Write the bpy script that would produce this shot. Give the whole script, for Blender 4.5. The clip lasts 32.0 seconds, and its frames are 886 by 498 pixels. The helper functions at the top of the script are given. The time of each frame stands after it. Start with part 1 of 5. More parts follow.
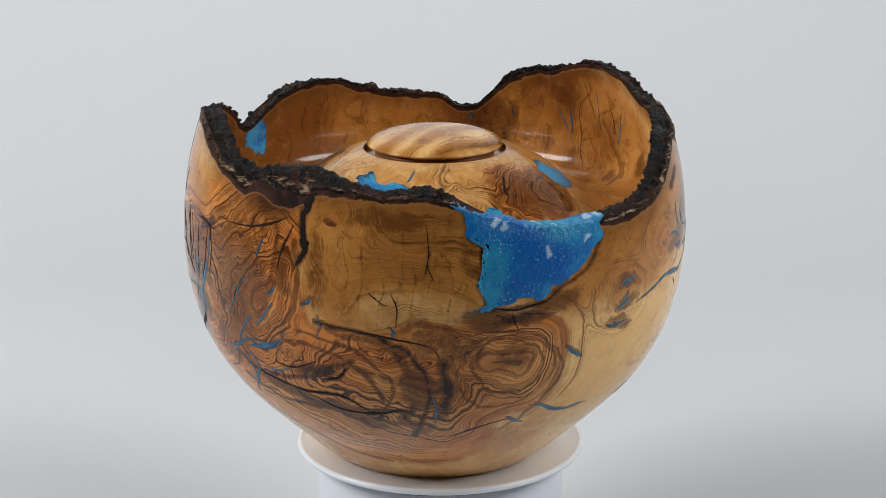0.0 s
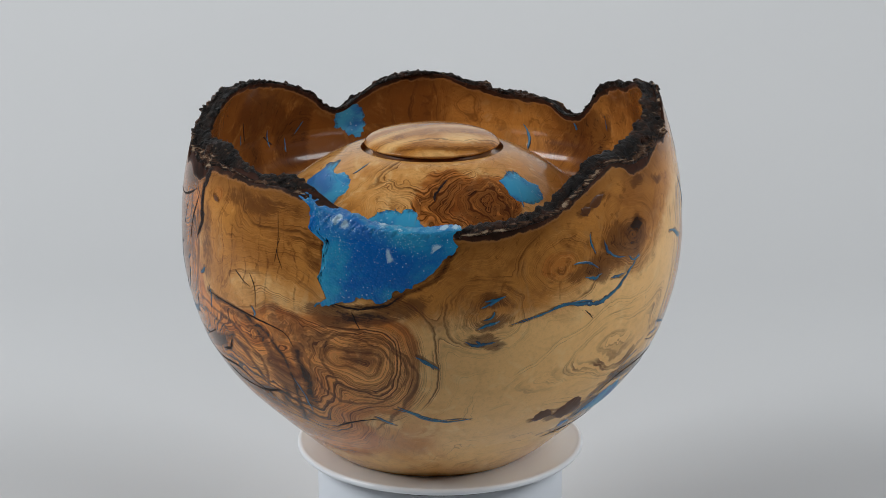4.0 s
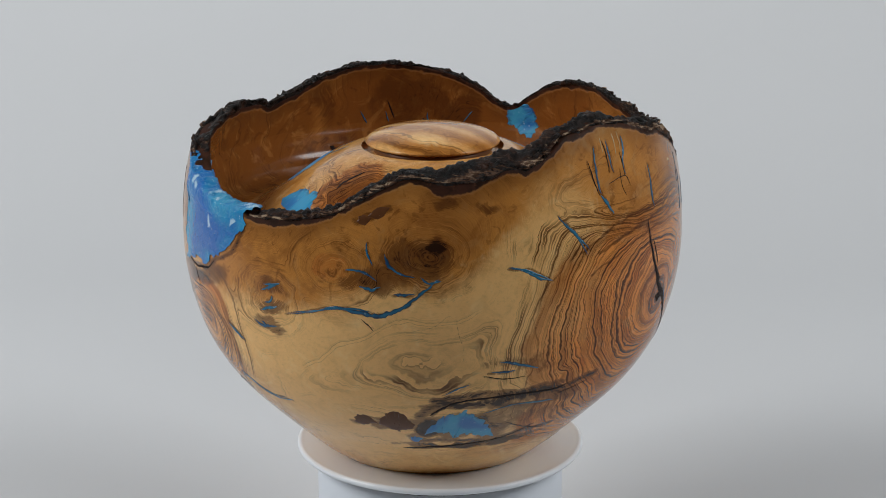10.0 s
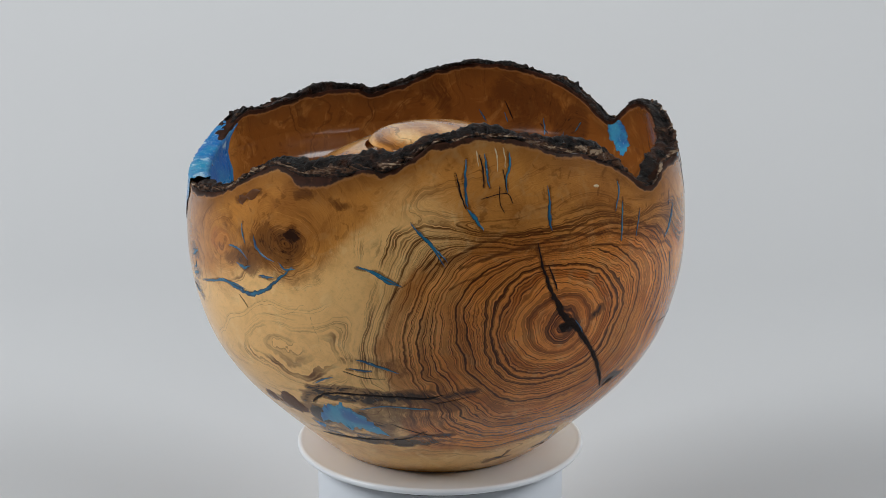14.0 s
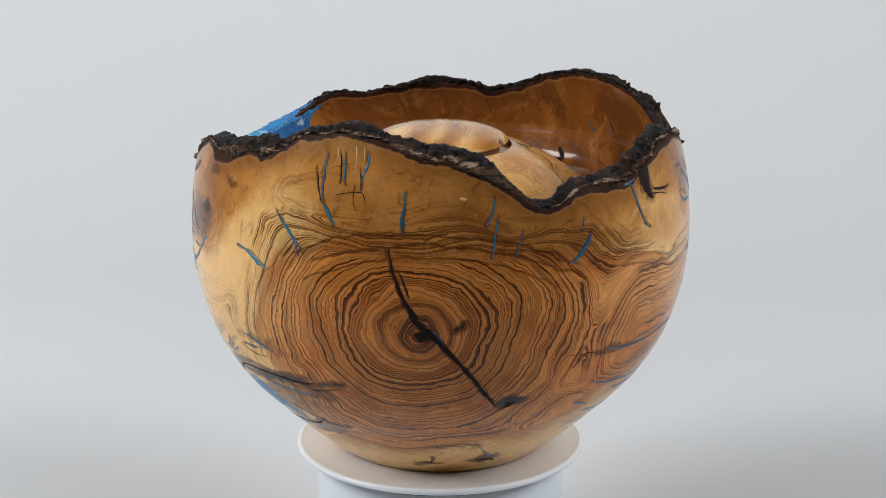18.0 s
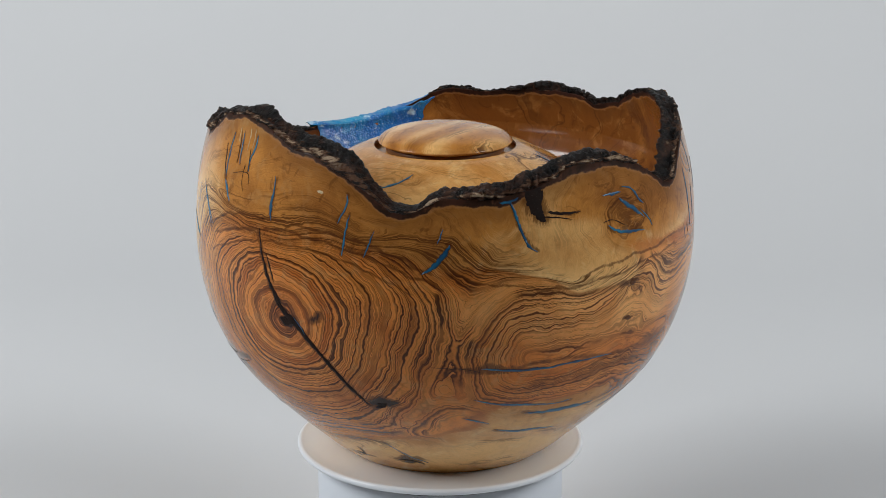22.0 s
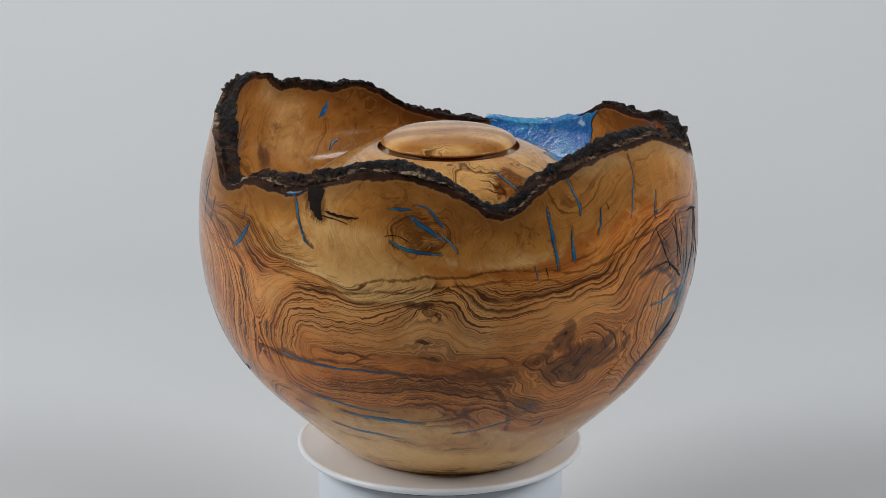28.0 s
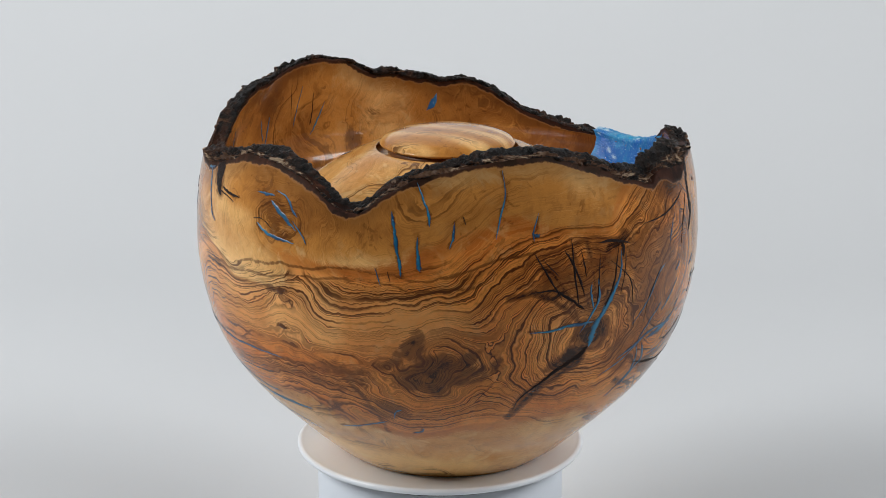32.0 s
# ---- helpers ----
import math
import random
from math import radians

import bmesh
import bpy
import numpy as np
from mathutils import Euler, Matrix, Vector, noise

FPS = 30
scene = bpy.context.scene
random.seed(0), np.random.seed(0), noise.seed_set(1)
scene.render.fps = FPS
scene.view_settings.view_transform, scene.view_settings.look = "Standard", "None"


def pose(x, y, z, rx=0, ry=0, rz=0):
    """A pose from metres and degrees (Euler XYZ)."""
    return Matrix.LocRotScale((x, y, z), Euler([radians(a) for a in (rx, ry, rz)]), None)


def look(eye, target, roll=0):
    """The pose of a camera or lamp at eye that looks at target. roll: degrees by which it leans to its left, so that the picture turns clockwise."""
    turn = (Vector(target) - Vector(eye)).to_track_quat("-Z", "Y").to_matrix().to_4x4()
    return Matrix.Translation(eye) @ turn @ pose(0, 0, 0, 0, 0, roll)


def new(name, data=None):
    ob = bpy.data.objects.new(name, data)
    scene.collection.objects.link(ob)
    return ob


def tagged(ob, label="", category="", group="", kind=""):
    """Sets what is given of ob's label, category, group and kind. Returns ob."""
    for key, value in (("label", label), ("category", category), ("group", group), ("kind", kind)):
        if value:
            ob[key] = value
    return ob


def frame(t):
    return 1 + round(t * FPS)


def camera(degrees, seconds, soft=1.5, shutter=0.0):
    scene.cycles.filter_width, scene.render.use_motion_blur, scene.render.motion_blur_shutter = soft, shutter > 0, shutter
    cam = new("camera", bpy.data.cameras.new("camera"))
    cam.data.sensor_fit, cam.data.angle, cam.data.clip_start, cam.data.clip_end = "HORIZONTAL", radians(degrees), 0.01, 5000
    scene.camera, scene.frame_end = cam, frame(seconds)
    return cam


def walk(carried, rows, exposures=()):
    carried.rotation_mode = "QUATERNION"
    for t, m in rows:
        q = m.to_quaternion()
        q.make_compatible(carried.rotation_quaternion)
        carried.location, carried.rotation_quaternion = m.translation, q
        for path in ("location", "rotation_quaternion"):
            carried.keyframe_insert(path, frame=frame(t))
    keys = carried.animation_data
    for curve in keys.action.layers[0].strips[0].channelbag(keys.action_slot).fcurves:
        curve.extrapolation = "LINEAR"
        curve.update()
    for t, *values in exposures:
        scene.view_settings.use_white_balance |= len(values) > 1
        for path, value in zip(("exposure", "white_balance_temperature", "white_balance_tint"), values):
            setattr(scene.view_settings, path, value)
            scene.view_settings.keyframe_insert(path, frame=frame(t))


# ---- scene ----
# A turned olive vessel with a live bark edge and blue resin fills turns on a white turntable before a white studio sweep.

# ---- camera ----
cam = camera(24.57, 32.0, soft=0.8)
EYE = pose(0, -0.954, 0.369, 90 - 15.89, 0, -0.087)
walk(cam, [(0, EYE), (32, EYE)], exposures=[(0, 0.08), (1, 0.03), (2, -0.04), (3, -0.12), (5, -0.22), (12, -0.2), (14, -0.15), (15.5, 0.0), (17, 0.11), (19, 0.08), (20, 0.06), (21, -0.02), (22, -0.12), (23, -0.2), (25, -0.2), (28, -0.19), (30, -0.14), (31, -0.04), (32, 0.08)])

# ---- light ----
world = bpy.data.worlds.new("studio_air")
world.use_nodes = True
world.node_tree.nodes["Background"].inputs[0].default_value = (0.9, 0.95, 1.0, 1)
world.node_tree.nodes["Background"].inputs[1].default_value = 0.2
scene.world = world


def softbox(name, eye, target, wide, high, watts, colour=(0.955, 0.98, 1.0)):
    lamp = bpy.data.lights.new(name, "AREA")
    lamp.shape, lamp.size, lamp.size_y = "RECTANGLE", wide, high
    lamp.energy, lamp.color = watts, colour
    lamp.spread = math.radians(150)
    ob = new(name, lamp)
    ob.matrix_world = look(eye, target)
    return ob


softbox("softbox_lamp", (-1.0, -0.28, 0.80), (0, 1.0, 0.50), 0.55, 0.55, 12.2)
softbox("softbox_lamp", (1.0, -0.28, 0.80), (0, 1.0, 0.50), 0.55, 0.55, 8.9)

# ---- node helpers ----


class Nodes:
    """A small writer for node materials."""

    def __init__(self, name):
        self.mat = bpy.data.materials.new(name)
        self.mat.use_nodes = True
        self.tree = self.mat.node_tree
        self.bsdf = self.tree.nodes["Principled BSDF"]

    def add(self, kind, **given):
        node = self.tree.nodes.new(kind)
        for key, value in given.items():
            setattr(node, key, value)
        return node

    def put(self, socket, value):
        if isinstance(value, bpy.types.NodeSocket):
            self.tree.links.new(value, socket)
        elif value is not None:
            socket.default_value = value

    def math(self, how, a, b=None, c=None):
        node = self.add("ShaderNodeMath", operation=how)
        for socket, value in zip(node.inputs, (a, b, c)):
            self.put(socket, value)
        return node.outputs[0]

    def span(self, value, low, high, to_low=0.0, to_high=1.0, smooth=True):
        node = self.add("ShaderNodeMapRange", interpolation_type="SMOOTHSTEP" if smooth else "LINEAR")
        for socket, v in zip(node.inputs, (value, low, high, to_low, to_high)):
            self.put(socket, v)
        return node.outputs[0]

    def mix(self, factor, a, b, how="MIX"):
        node = self.add("ShaderNodeMix", data_type="RGBA", blend_type=how)
        self.put(node.inputs[0], factor)
        for socket, v in zip((node.inputs[6], node.inputs[7]), (a, b)):
            self.put(socket, (*v, 1) if isinstance(v, tuple) and len(v) == 3 else v)
        return node.outputs[2]

    def attribute(self, name):
        return self.add("ShaderNodeAttribute", attribute_name=name).outputs["Fac"]

    def coords(self):
        return self.add("ShaderNodeTexCoord").outputs["Object"]

    def noise(self, scale, detail=4.0, rough=0.55, vector=None, distortion=0.0):
        node = self.add("ShaderNodeTexNoise")
        self.put(node.inputs["Vector"], vector)
        for key, v in (("Scale", scale), ("Detail", detail), ("Roughness", rough), ("Distortion", distortion)):
            node.inputs[key].default_value = v
        return node.outputs[0]

    def voronoi(self, scale, vector=None, feature="F1", out="Distance"):
        node = self.add("ShaderNodeTexVoronoi", feature=feature)
        self.put(node.inputs["Vector"], vector)
        node.inputs["Scale"].default_value = scale
        return node.outputs[out]

    def bump(self, height, strength, distance):
        node = self.add("ShaderNodeBump")
        node.inputs["Strength"].default_value = strength
        node.inputs["Distance"].default_value = distance
        self.put(node.inputs["Height"], height)
        self.tree.links.new(node.outputs[0], self.bsdf.inputs["Normal"])

    def set(self, **given):
        for key, v in given.items():
            key = key.replace("_", " ")
            self.put(self.bsdf.inputs[key], (*v, 1) if isinstance(v, tuple) and len(v) == 3 else v)
        return self


def paper_material():
    n = Nodes("white_sweep_paper")
    at = n.coords()
    tone = n.mix(n.noise(1.3, 3, 0.5, at), (0.70, 0.71, 0.72), (0.76, 0.765, 0.77))
    n.set(Base_Color=tone, Roughness=0.85, Specular_IOR_Level=0.2)
    n.bump(n.noise(900, 3, 0.6, at), 0.08, 0.0005)
    return n.mat


def plain_material(name, colour, rough, other, scale=40.0, metal=0.0, relief=0.05, gloss=0.5):
    n = Nodes(name)
    at = n.coords()
    n.set(Base_Color=n.mix(n.noise(scale, 5, 0.6, at), colour, other), Roughness=rough, Metallic=metal, Specular_IOR_Level=gloss)
    n.bump(n.noise(scale * 12, 3, 0.6, at), relief, 0.0005)
    return n.mat


SAP_PALE, SAP_TAN, SAP_BROWN = (0.95, 0.565, 0.215), (0.58, 0.240, 0.050), (0.22, 0.070, 0.013)


def olive_material():
    """Polished olive wood: blond to brown sapwood and red-brown heartwood with dark growth lines, told by the fields of the mesh."""
    n = Nodes("polished_olive_wood")
    at = n.coords()
    raw, stain, brown, bold = (n.attribute(name) for name in ("heart", "stain", "brown", "bold"))
    fine = n.noise(55, 5, 0.6, at)
    broad = n.noise(24, 4, 0.6, at, 0.5)
    silk = n.noise(85, 4, 0.65, at, 1.2)
    streak = n.noise(520, 4, 0.7, at)
    ring = n.attribute("ring")
    for scale, detail, reach in ((46, 3, 1.5), (125, 2, 1.1), (340, 2, 0.20), (800, 2, 0.05)):
        ring = n.math("ADD", ring, n.math("MULTIPLY", n.math("SUBTRACT", n.noise(scale, detail, 0.6, at), 0.5), reach))

    def along(pace, shift, detail, sway):
        node = n.add("ShaderNodeTexNoise", noise_dimensions="1D")
        n.put(node.inputs["W"], n.math("ADD", n.math("MULTIPLY", ring, pace), n.math("ADD", n.math("MULTIPLY", n.noise(130, 3, 0.6, at), sway), shift)))
        node.inputs["Detail"].default_value = detail
        return node.outputs[0]

    def chance(number, shift):
        node = n.add("ShaderNodeTexWhiteNoise", noise_dimensions="1D")
        n.put(node.inputs["W"], n.math("ADD", number, shift))
        return node.outputs[0]

    pace = n.add("ShaderNodeTexNoise", noise_dimensions="1D")
    n.put(pace.inputs["W"], n.math("MULTIPLY", ring, 0.42))
    pace.inputs["Detail"].default_value = 1.0
    ring = n.math("ADD", ring, n.math("MULTIPLY", pace.outputs[0], 2.2))

    def lines(rings, shift):
        """Growth lines: a soft rise to a dark late-wood edge, each one with its own width, strength and breaks."""
        inside, number = n.math("FRACT", rings), n.math("FLOOR", rings)
        width, depth = chance(number, shift), chance(number, shift + 37.5)
        breaks = n.add("ShaderNodeTexNoise", noise_dimensions="4D")
        n.put(breaks.inputs["Vector"], at)
        n.put(breaks.inputs["W"], n.math("MULTIPLY", number, 3.7))
        breaks.inputs["Scale"].default_value = 30
        breaks.inputs["Detail"].default_value = 3
        fade = n.span(breaks.outputs[0], 0.36, 0.62)
        start = n.math("SUBTRACT", n.span(width, 0, 1, 0.10, 0.70, False), n.math("MULTIPLY", n.math("SUBTRACT", fade, 0.5), 0.30))
        rise = n.math("POWER", n.span(inside, start, 0.88), 1.1)
        rise = n.math("MULTIPLY", rise, n.span(inside, 0.95, 1.0, 1.0, 0.0))
        shown = n.math("ADD", n.math("MULTIPLY", depth, 0.62), n.math("MULTIPLY", fade, 0.38))
        shown = n.span(shown, n.math("SUBTRACT", 0.74, bold), n.math("SUBTRACT", 1.10, bold))
        return n.math("MULTIPLY", rise, shown), width

    first, tint = lines(ring, 0.0)
    second = lines(n.math("ADD", n.math("MULTIPLY", ring, 1.63), 0.4), 11.0)[0]
    line = n.math("MAXIMUM", first, n.math("MULTIPLY", second, 0.58))
    mid = along(1.5, 3.0, 2.0, 0.7)
    hair = along(9.0, 9.0, 2.0, 0.9)
    inter = n.math("ADD", raw, n.math("MULTIPLY", n.math("SUBTRACT", mid, 0.5), 0.22))
    heart = n.span(n.math("ADD", inter, n.math("ADD", n.math("MULTIPLY", n.math("SUBTRACT", fine, 0.5), 0.4), n.math("MULTIPLY", n.math("SUBTRACT", n.noise(22, 3, 0.5, at, 0.6), 0.5), 0.4))), 0.38, 0.56)
    tone = n.math("ADD", brown, n.math("MULTIPLY", n.math("SUBTRACT", broad, 0.5), 0.85))
    tone = n.math("ADD", tone, n.math("MULTIPLY", n.math("SUBTRACT", mid, 0.5), n.span(brown, 0.0, 0.7, 0.04, 0.5, False)))
    sap = n.mix(n.span(tone, 0.02, 0.5), SAP_PALE, SAP_TAN)
    sap = n.mix(n.span(tone, 0.42, 1.0), sap, SAP_BROWN)
    sap = n.mix(n.math("MULTIPLY", n.span(silk, 0.46, 0.70), n.span(brown, 0.0, 0.8, 0.12, 0.5, False)), sap, (0.20, 0.064, 0.013))
    red = n.mix(n.span(broad, 0.34, 0.66), (0.62, 0.166, 0.025), (0.88, 0.315, 0.062))
    red = n.mix(n.math("MULTIPLY", tint, 0.55), red, (0.88, 0.345, 0.072))
    red = n.mix(n.span(silk, 0.48, 0.75, 0.0, 0.4), red, (0.22, 0.060, 0.012))
    red = n.mix(n.span(brown, 0.06, 0.28, 0.72, 0.0), red, n.mix(n.span(broad, 0.38, 0.62), (0.80, 0.345, 0.092), (0.95, 0.51, 0.18)))
    red = n.mix(n.span(raw, 0.60, 0.76, 0.4, 0.0), red, (0.17, 0.046, 0.009))
    wood = n.mix(heart, sap, red)
    wood = n.mix(n.span(streak, 0.48, 0.75, 0.0, 0.16), wood, (0.17, 0.056, 0.014))
    wood = n.mix(n.math("MULTIPLY", n.span(hair, 0.52, 0.66), n.span(bold, 0, 0.8, 0.08, 0.32, False)), wood, n.mix(heart, (0.24, 0.092, 0.022), (0.16, 0.044, 0.010)))
    wood = n.mix(n.math("MULTIPLY", n.span(hair, 0.44, 0.32, 0.0, 0.26), n.span(bold, 0.05, 0.4, 0.25, 1.0)), wood, n.mix(heart, n.mix(n.span(brown, 0.1, 0.6), SAP_PALE, (0.60, 0.30, 0.090)), (0.68, 0.29, 0.075)))
    curl = n.noise(46, 3, 0.55, at, 2.4)
    wood = n.mix(n.math("MULTIPLY", n.span(curl, 0.52, 0.66), n.span(n.noise(210, 3, 0.6, at, 0.8), 0.35, 0.6, 0.15, 0.55)), wood, n.mix(heart, n.mix(n.span(brown, 0.1, 0.7), (0.98, 0.66, 0.29), (0.42, 0.180, 0.046)), (0.70, 0.33, 0.105)))
    fleck = n.noise(95, 3, 0.6, at, 1.6)
    wood = n.mix(n.math("MULTIPLY", n.span(fleck, 0.60, 0.66), n.span(brown, 0.15, 0.7, 0.0, 0.5)), wood, (0.115, 0.036, 0.008))
    wood = n.mix(n.math("MULTIPLY", line, 0.95), wood, n.mix(heart, (0.115, 0.038, 0.009), n.mix(n.span(bold, 0.45, 0.95), (0.105, 0.028, 0.006), (0.040, 0.010, 0.003))))
    bands = along(0.5, 0.0, 1.0, 0.8)
    stain = n.math("ADD", stain, n.math("MULTIPLY", n.math("SUBTRACT", bands, 0.47), n.span(stain, 0.10, 0.34, 0.0, 0.42)))
    for scale, reach in ((70, 0.36), (210, 0.30), (600, 0.12)):
        stain = n.math("ADD", stain, n.math("MULTIPLY", n.math("SUBTRACT", n.noise(scale, 4, 0.6, at), 0.5), reach))
    wood = n.mix(n.span(stain, 0.2, 0.44, 0.0, 0.72), wood, (0.092, 0.027, 0.007))
    wood = n.mix(n.span(stain, 0.50, 0.66, 0.0, 0.93), wood, (0.016, 0.006, 0.004))
    edge = n.attribute("edge")
    edge = n.math("ADD", edge, n.math("MULTIPLY", n.math("SUBTRACT", n.noise(160, 4, 0.6, at), 0.5), 4.5))
    wood = n.mix(n.span(edge, 1.5, 12.0, 0.5, 0.0), wood, (0.120, 0.044, 0.011))
    wood = n.mix(n.span(edge, 0.9, 1.5, 0.96, 0.0), wood, n.mix(n.span(silk, 0.35, 0.65), (0.011, 0.005, 0.004), (0.048, 0.018, 0.012)))
    wood = n.mix(n.math("MULTIPLY", n.span(edge, 0.9, 1.5, 1.0, 0.0), n.span(n.noise(170, 5, 0.7, at), 0.58, 0.68, 0.0, 0.7)), wood, (0.13, 0.052, 0.026))
    wood = n.mix(n.math("MULTIPLY", n.math("MULTIPLY", n.span(edge, 0.6, 1.3), n.span(edge, 1.6, 2.4, 1.0, 0.0)), 0.3), wood, (0.42, 0.19, 0.07))
    turned = n.span(edge, -1.0, 2.5)
    n.set(Base_Color=wood, Roughness=n.math("SUBTRACT", n.span(streak, 0.2, 0.8, 0.62, 0.70), n.math("MULTIPLY", turned, 0.46)), Coat_Weight=n.math("MULTIPLY", turned, 0.34), Coat_Roughness=0.07, Specular_IOR_Level=n.math("ADD", n.math("MULTIPLY", turned, 0.06), 0.10))
    n.bump(n.math("ADD", line, n.math("MULTIPLY", streak, 0.6)), 0.05, 0.0004)
    return n.mat


def bark_material():
    n = Nodes("rough_dark_bark")
    at = n.coords()
    big = n.noise(190, 6, 0.7, at, 0.4)
    cells = n.voronoi(330, at)
    tone = n.mix(n.span(big, 0.40, 0.70), (0.002, 0.0018, 0.0018), (0.028, 0.016, 0.011))
    tone = n.mix(n.span(n.noise(75, 5, 0.7, at), 0.52, 0.62, 0, 0.85), tone, (0.062, 0.024, 0.012))
    tone = n.mix(n.span(n.noise(260, 3, 0.6, at), 0.66, 0.72, 0, 0.75), tone, (0.28, 0.19, 0.12))
    flake = n.add("ShaderNodeMapping")
    n.put(flake.inputs["Vector"], at)
    flake.inputs["Scale"].default_value = (1, 1, 5)
    layer = n.attribute("layer")
    sort = n.math("ADD", n.noise(95, 4, 0.65, flake.outputs[0], 0.8), n.math("MULTIPLY", layer, 0.2))
    tone = n.mix(n.span(sort, 0.60, 0.67, 0, 0.85), tone, (0.16, 0.075, 0.038))
    tone = n.mix(n.math("MULTIPLY", n.span(sort, 0.68, 0.73, 0, 0.9), n.span(n.noise(30, 2, 0.5, at), 0.38, 0.52)), tone, (0.60, 0.44, 0.29))
    n.set(Base_Color=tone, Roughness=n.span(big, 0.3, 0.7, 0.25, 0.65), Specular_IOR_Level=0.28)
    n.bump(n.math("ADD", n.math("MULTIPLY", big, 1.3), n.math("ADD", n.math("MULTIPLY", cells, 0.7), n.noise(900, 4, 0.7, at))), 1.0, 0.0019)
    return n.mat


def resin_material(name="blue_resin", deep=(0.012, 0.12, 0.42), pale=(0.03, 0.33, 0.55), chips=0.5, dark_from=0.95):
    """Cast blue resin with swirls of paler blue and white stone chips."""
    n = Nodes(name)
    at = n.coords()
    cloud = n.noise(60, 4, 0.55, at, 0.6)
    tone = n.mix(n.span(cloud, 0.36, 0.62), deep, pale)
    speck = n.voronoi(420, at)
    tone = n.mix(n.math("MULTIPLY", n.span(speck, 0.16, 0.28, 1.0, 0.0), n.math("MULTIPLY", n.span(n.noise(90, 3, 0.5, at), 0.45, 0.6), chips)), tone, (0.55, 0.75, 0.88))
    side = n.math("ADD", n.attribute("rim"), n.math("MULTIPLY", n.math("SUBTRACT", n.noise(700, 3, 0.6, at), 0.5), 0.7))
    tone = n.mix(n.span(side, dark_from, 1.05, 0.0, 0.92), tone, (0.016, 0.010, 0.009))
    n.set(Base_Color=tone, Roughness=0.34, Coat_Weight=0.1, Coat_Roughness=0.15)
    n.bump(n.noise(500, 3, 0.6, at), 0.05, 0.0004)
    return n.mat


def stone_resin_material():
    """Blue resin cast with crushed stone: clear and cloudy below, gritty with pale chips towards the rim."""
    n = Nodes("blue_resin_with_stone")
    at = n.coords()
    high = n.attribute("high")
    cloud = n.noise(34, 5, 0.62, at, 0.4)
    tone = n.mix(n.span(cloud, 0.38, 0.64), (0.003, 0.125, 0.46), (0.026, 0.33, 0.56))
    tone = n.mix(n.span(n.noise(150, 4, 0.65, at), 0.5, 0.75, 0.0, 0.35), tone, (0.006, 0.12, 0.36))
    speck = n.voronoi(520, at)
    tone = n.mix(n.math("MULTIPLY", n.span(speck, 0.10, 0.18, 0.8, 0.0), n.span(n.noise(60, 3, 0.6, at), 0.4, 0.6)), tone, (0.55, 0.75, 0.85))
    grit = n.voronoi(900, at)
    tone = n.mix(n.math("MULTIPLY", n.span(grit, 0.1, 0.3, 1.0, 0.0), n.span(high, 0.3, 1.1, 0.1, 0.85)), tone, (0.33, 0.60, 0.76))
    bent = n.add("ShaderNodeVectorMath", operation="ADD")
    n.put(bent.inputs[0], at)
    jog = n.add("ShaderNodeTexNoise")
    jog.inputs["Scale"].default_value = 300
    small = n.add("ShaderNodeVectorMath", operation="SCALE")
    n.put(small.inputs[0], jog.outputs["Color"])
    small.inputs["Scale"].default_value = 0.004
    n.put(bent.inputs[1], small.outputs[0])
    chip = n.voronoi(190, bent.outputs[0], feature="DISTANCE_TO_EDGE")
    pick = n.voronoi(190, bent.outputs[0], out="Color")
    sort = n.add("ShaderNodeSeparateColor")
    n.put(sort.inputs[0], pick)
    some = n.math("GREATER_THAN", n.math("ADD", sort.outputs[0], n.span(high, 0.2, 1.0, -0.14, 0.06)), 0.88)
    tone = n.mix(n.math("MULTIPLY", n.span(chip, 0.12, 0.2, 0.0, 0.85), some), tone, (0.50, 0.70, 0.82))
    n.set(Base_Color=tone, Roughness=n.span(high, 0.6, 1.1, 0.2, 0.5), Coat_Weight=0.2, Coat_Roughness=0.1)
    n.bump(n.math("ADD", grit, n.noise(600, 3, 0.6, at)), 0.35, 0.0006)
    return n.mat


PAPER = paper_material()
# greys of the added unseen enclosure, chosen for the light they bounce
BOUNCE_WALL = plain_material("matt_grey_bounce_wall", (0.15, 0.15, 0.15), 0.9, (0.18, 0.18, 0.18), 3)
PALE_BOUNCE_WALL = plain_material("pale_grey_bounce_wall", (0.48, 0.48, 0.48), 0.9, (0.52, 0.52, 0.52), 3)
PLATE = plain_material("white_gloss_plastic", (0.85, 0.89, 0.94), 0.3, (0.87, 0.91, 0.95), 30, relief=0.01)
BASE = plain_material("white_satin_plastic", (0.70, 0.74, 0.80), 0.4, (0.74, 0.78, 0.83), 30, relief=0.02)
RUBBER = plain_material("black_rubber", (0.015, 0.015, 0.016), 0.6, (0.03, 0.03, 0.03))
OLIVE = olive_material()
BARK = bark_material()
FLECK = plain_material("brown_bark_fleck", (0.075, 0.026, 0.010), 0.3, (0.16, 0.062, 0.022), 260, gloss=0.2)
STONE = stone_resin_material()
VEIN = resin_material("blue_resin_vein", (0.005, 0.065, 0.16), (0.014, 0.19, 0.34), 0.3, 0.12)
POOL = resin_material("blue_resin_pool", (0.010, 0.15, 0.44), (0.04, 0.33, 0.56), 0.3, 0.66)
PALE = plain_material("pale_wood_streak", (0.55, 0.40, 0.20), 0.35, (0.65, 0.50, 0.28), 200)
STEM = plain_material("dark_turned_wood", (0.16, 0.06, 0.02), 0.4, (0.24, 0.10, 0.035), 120)
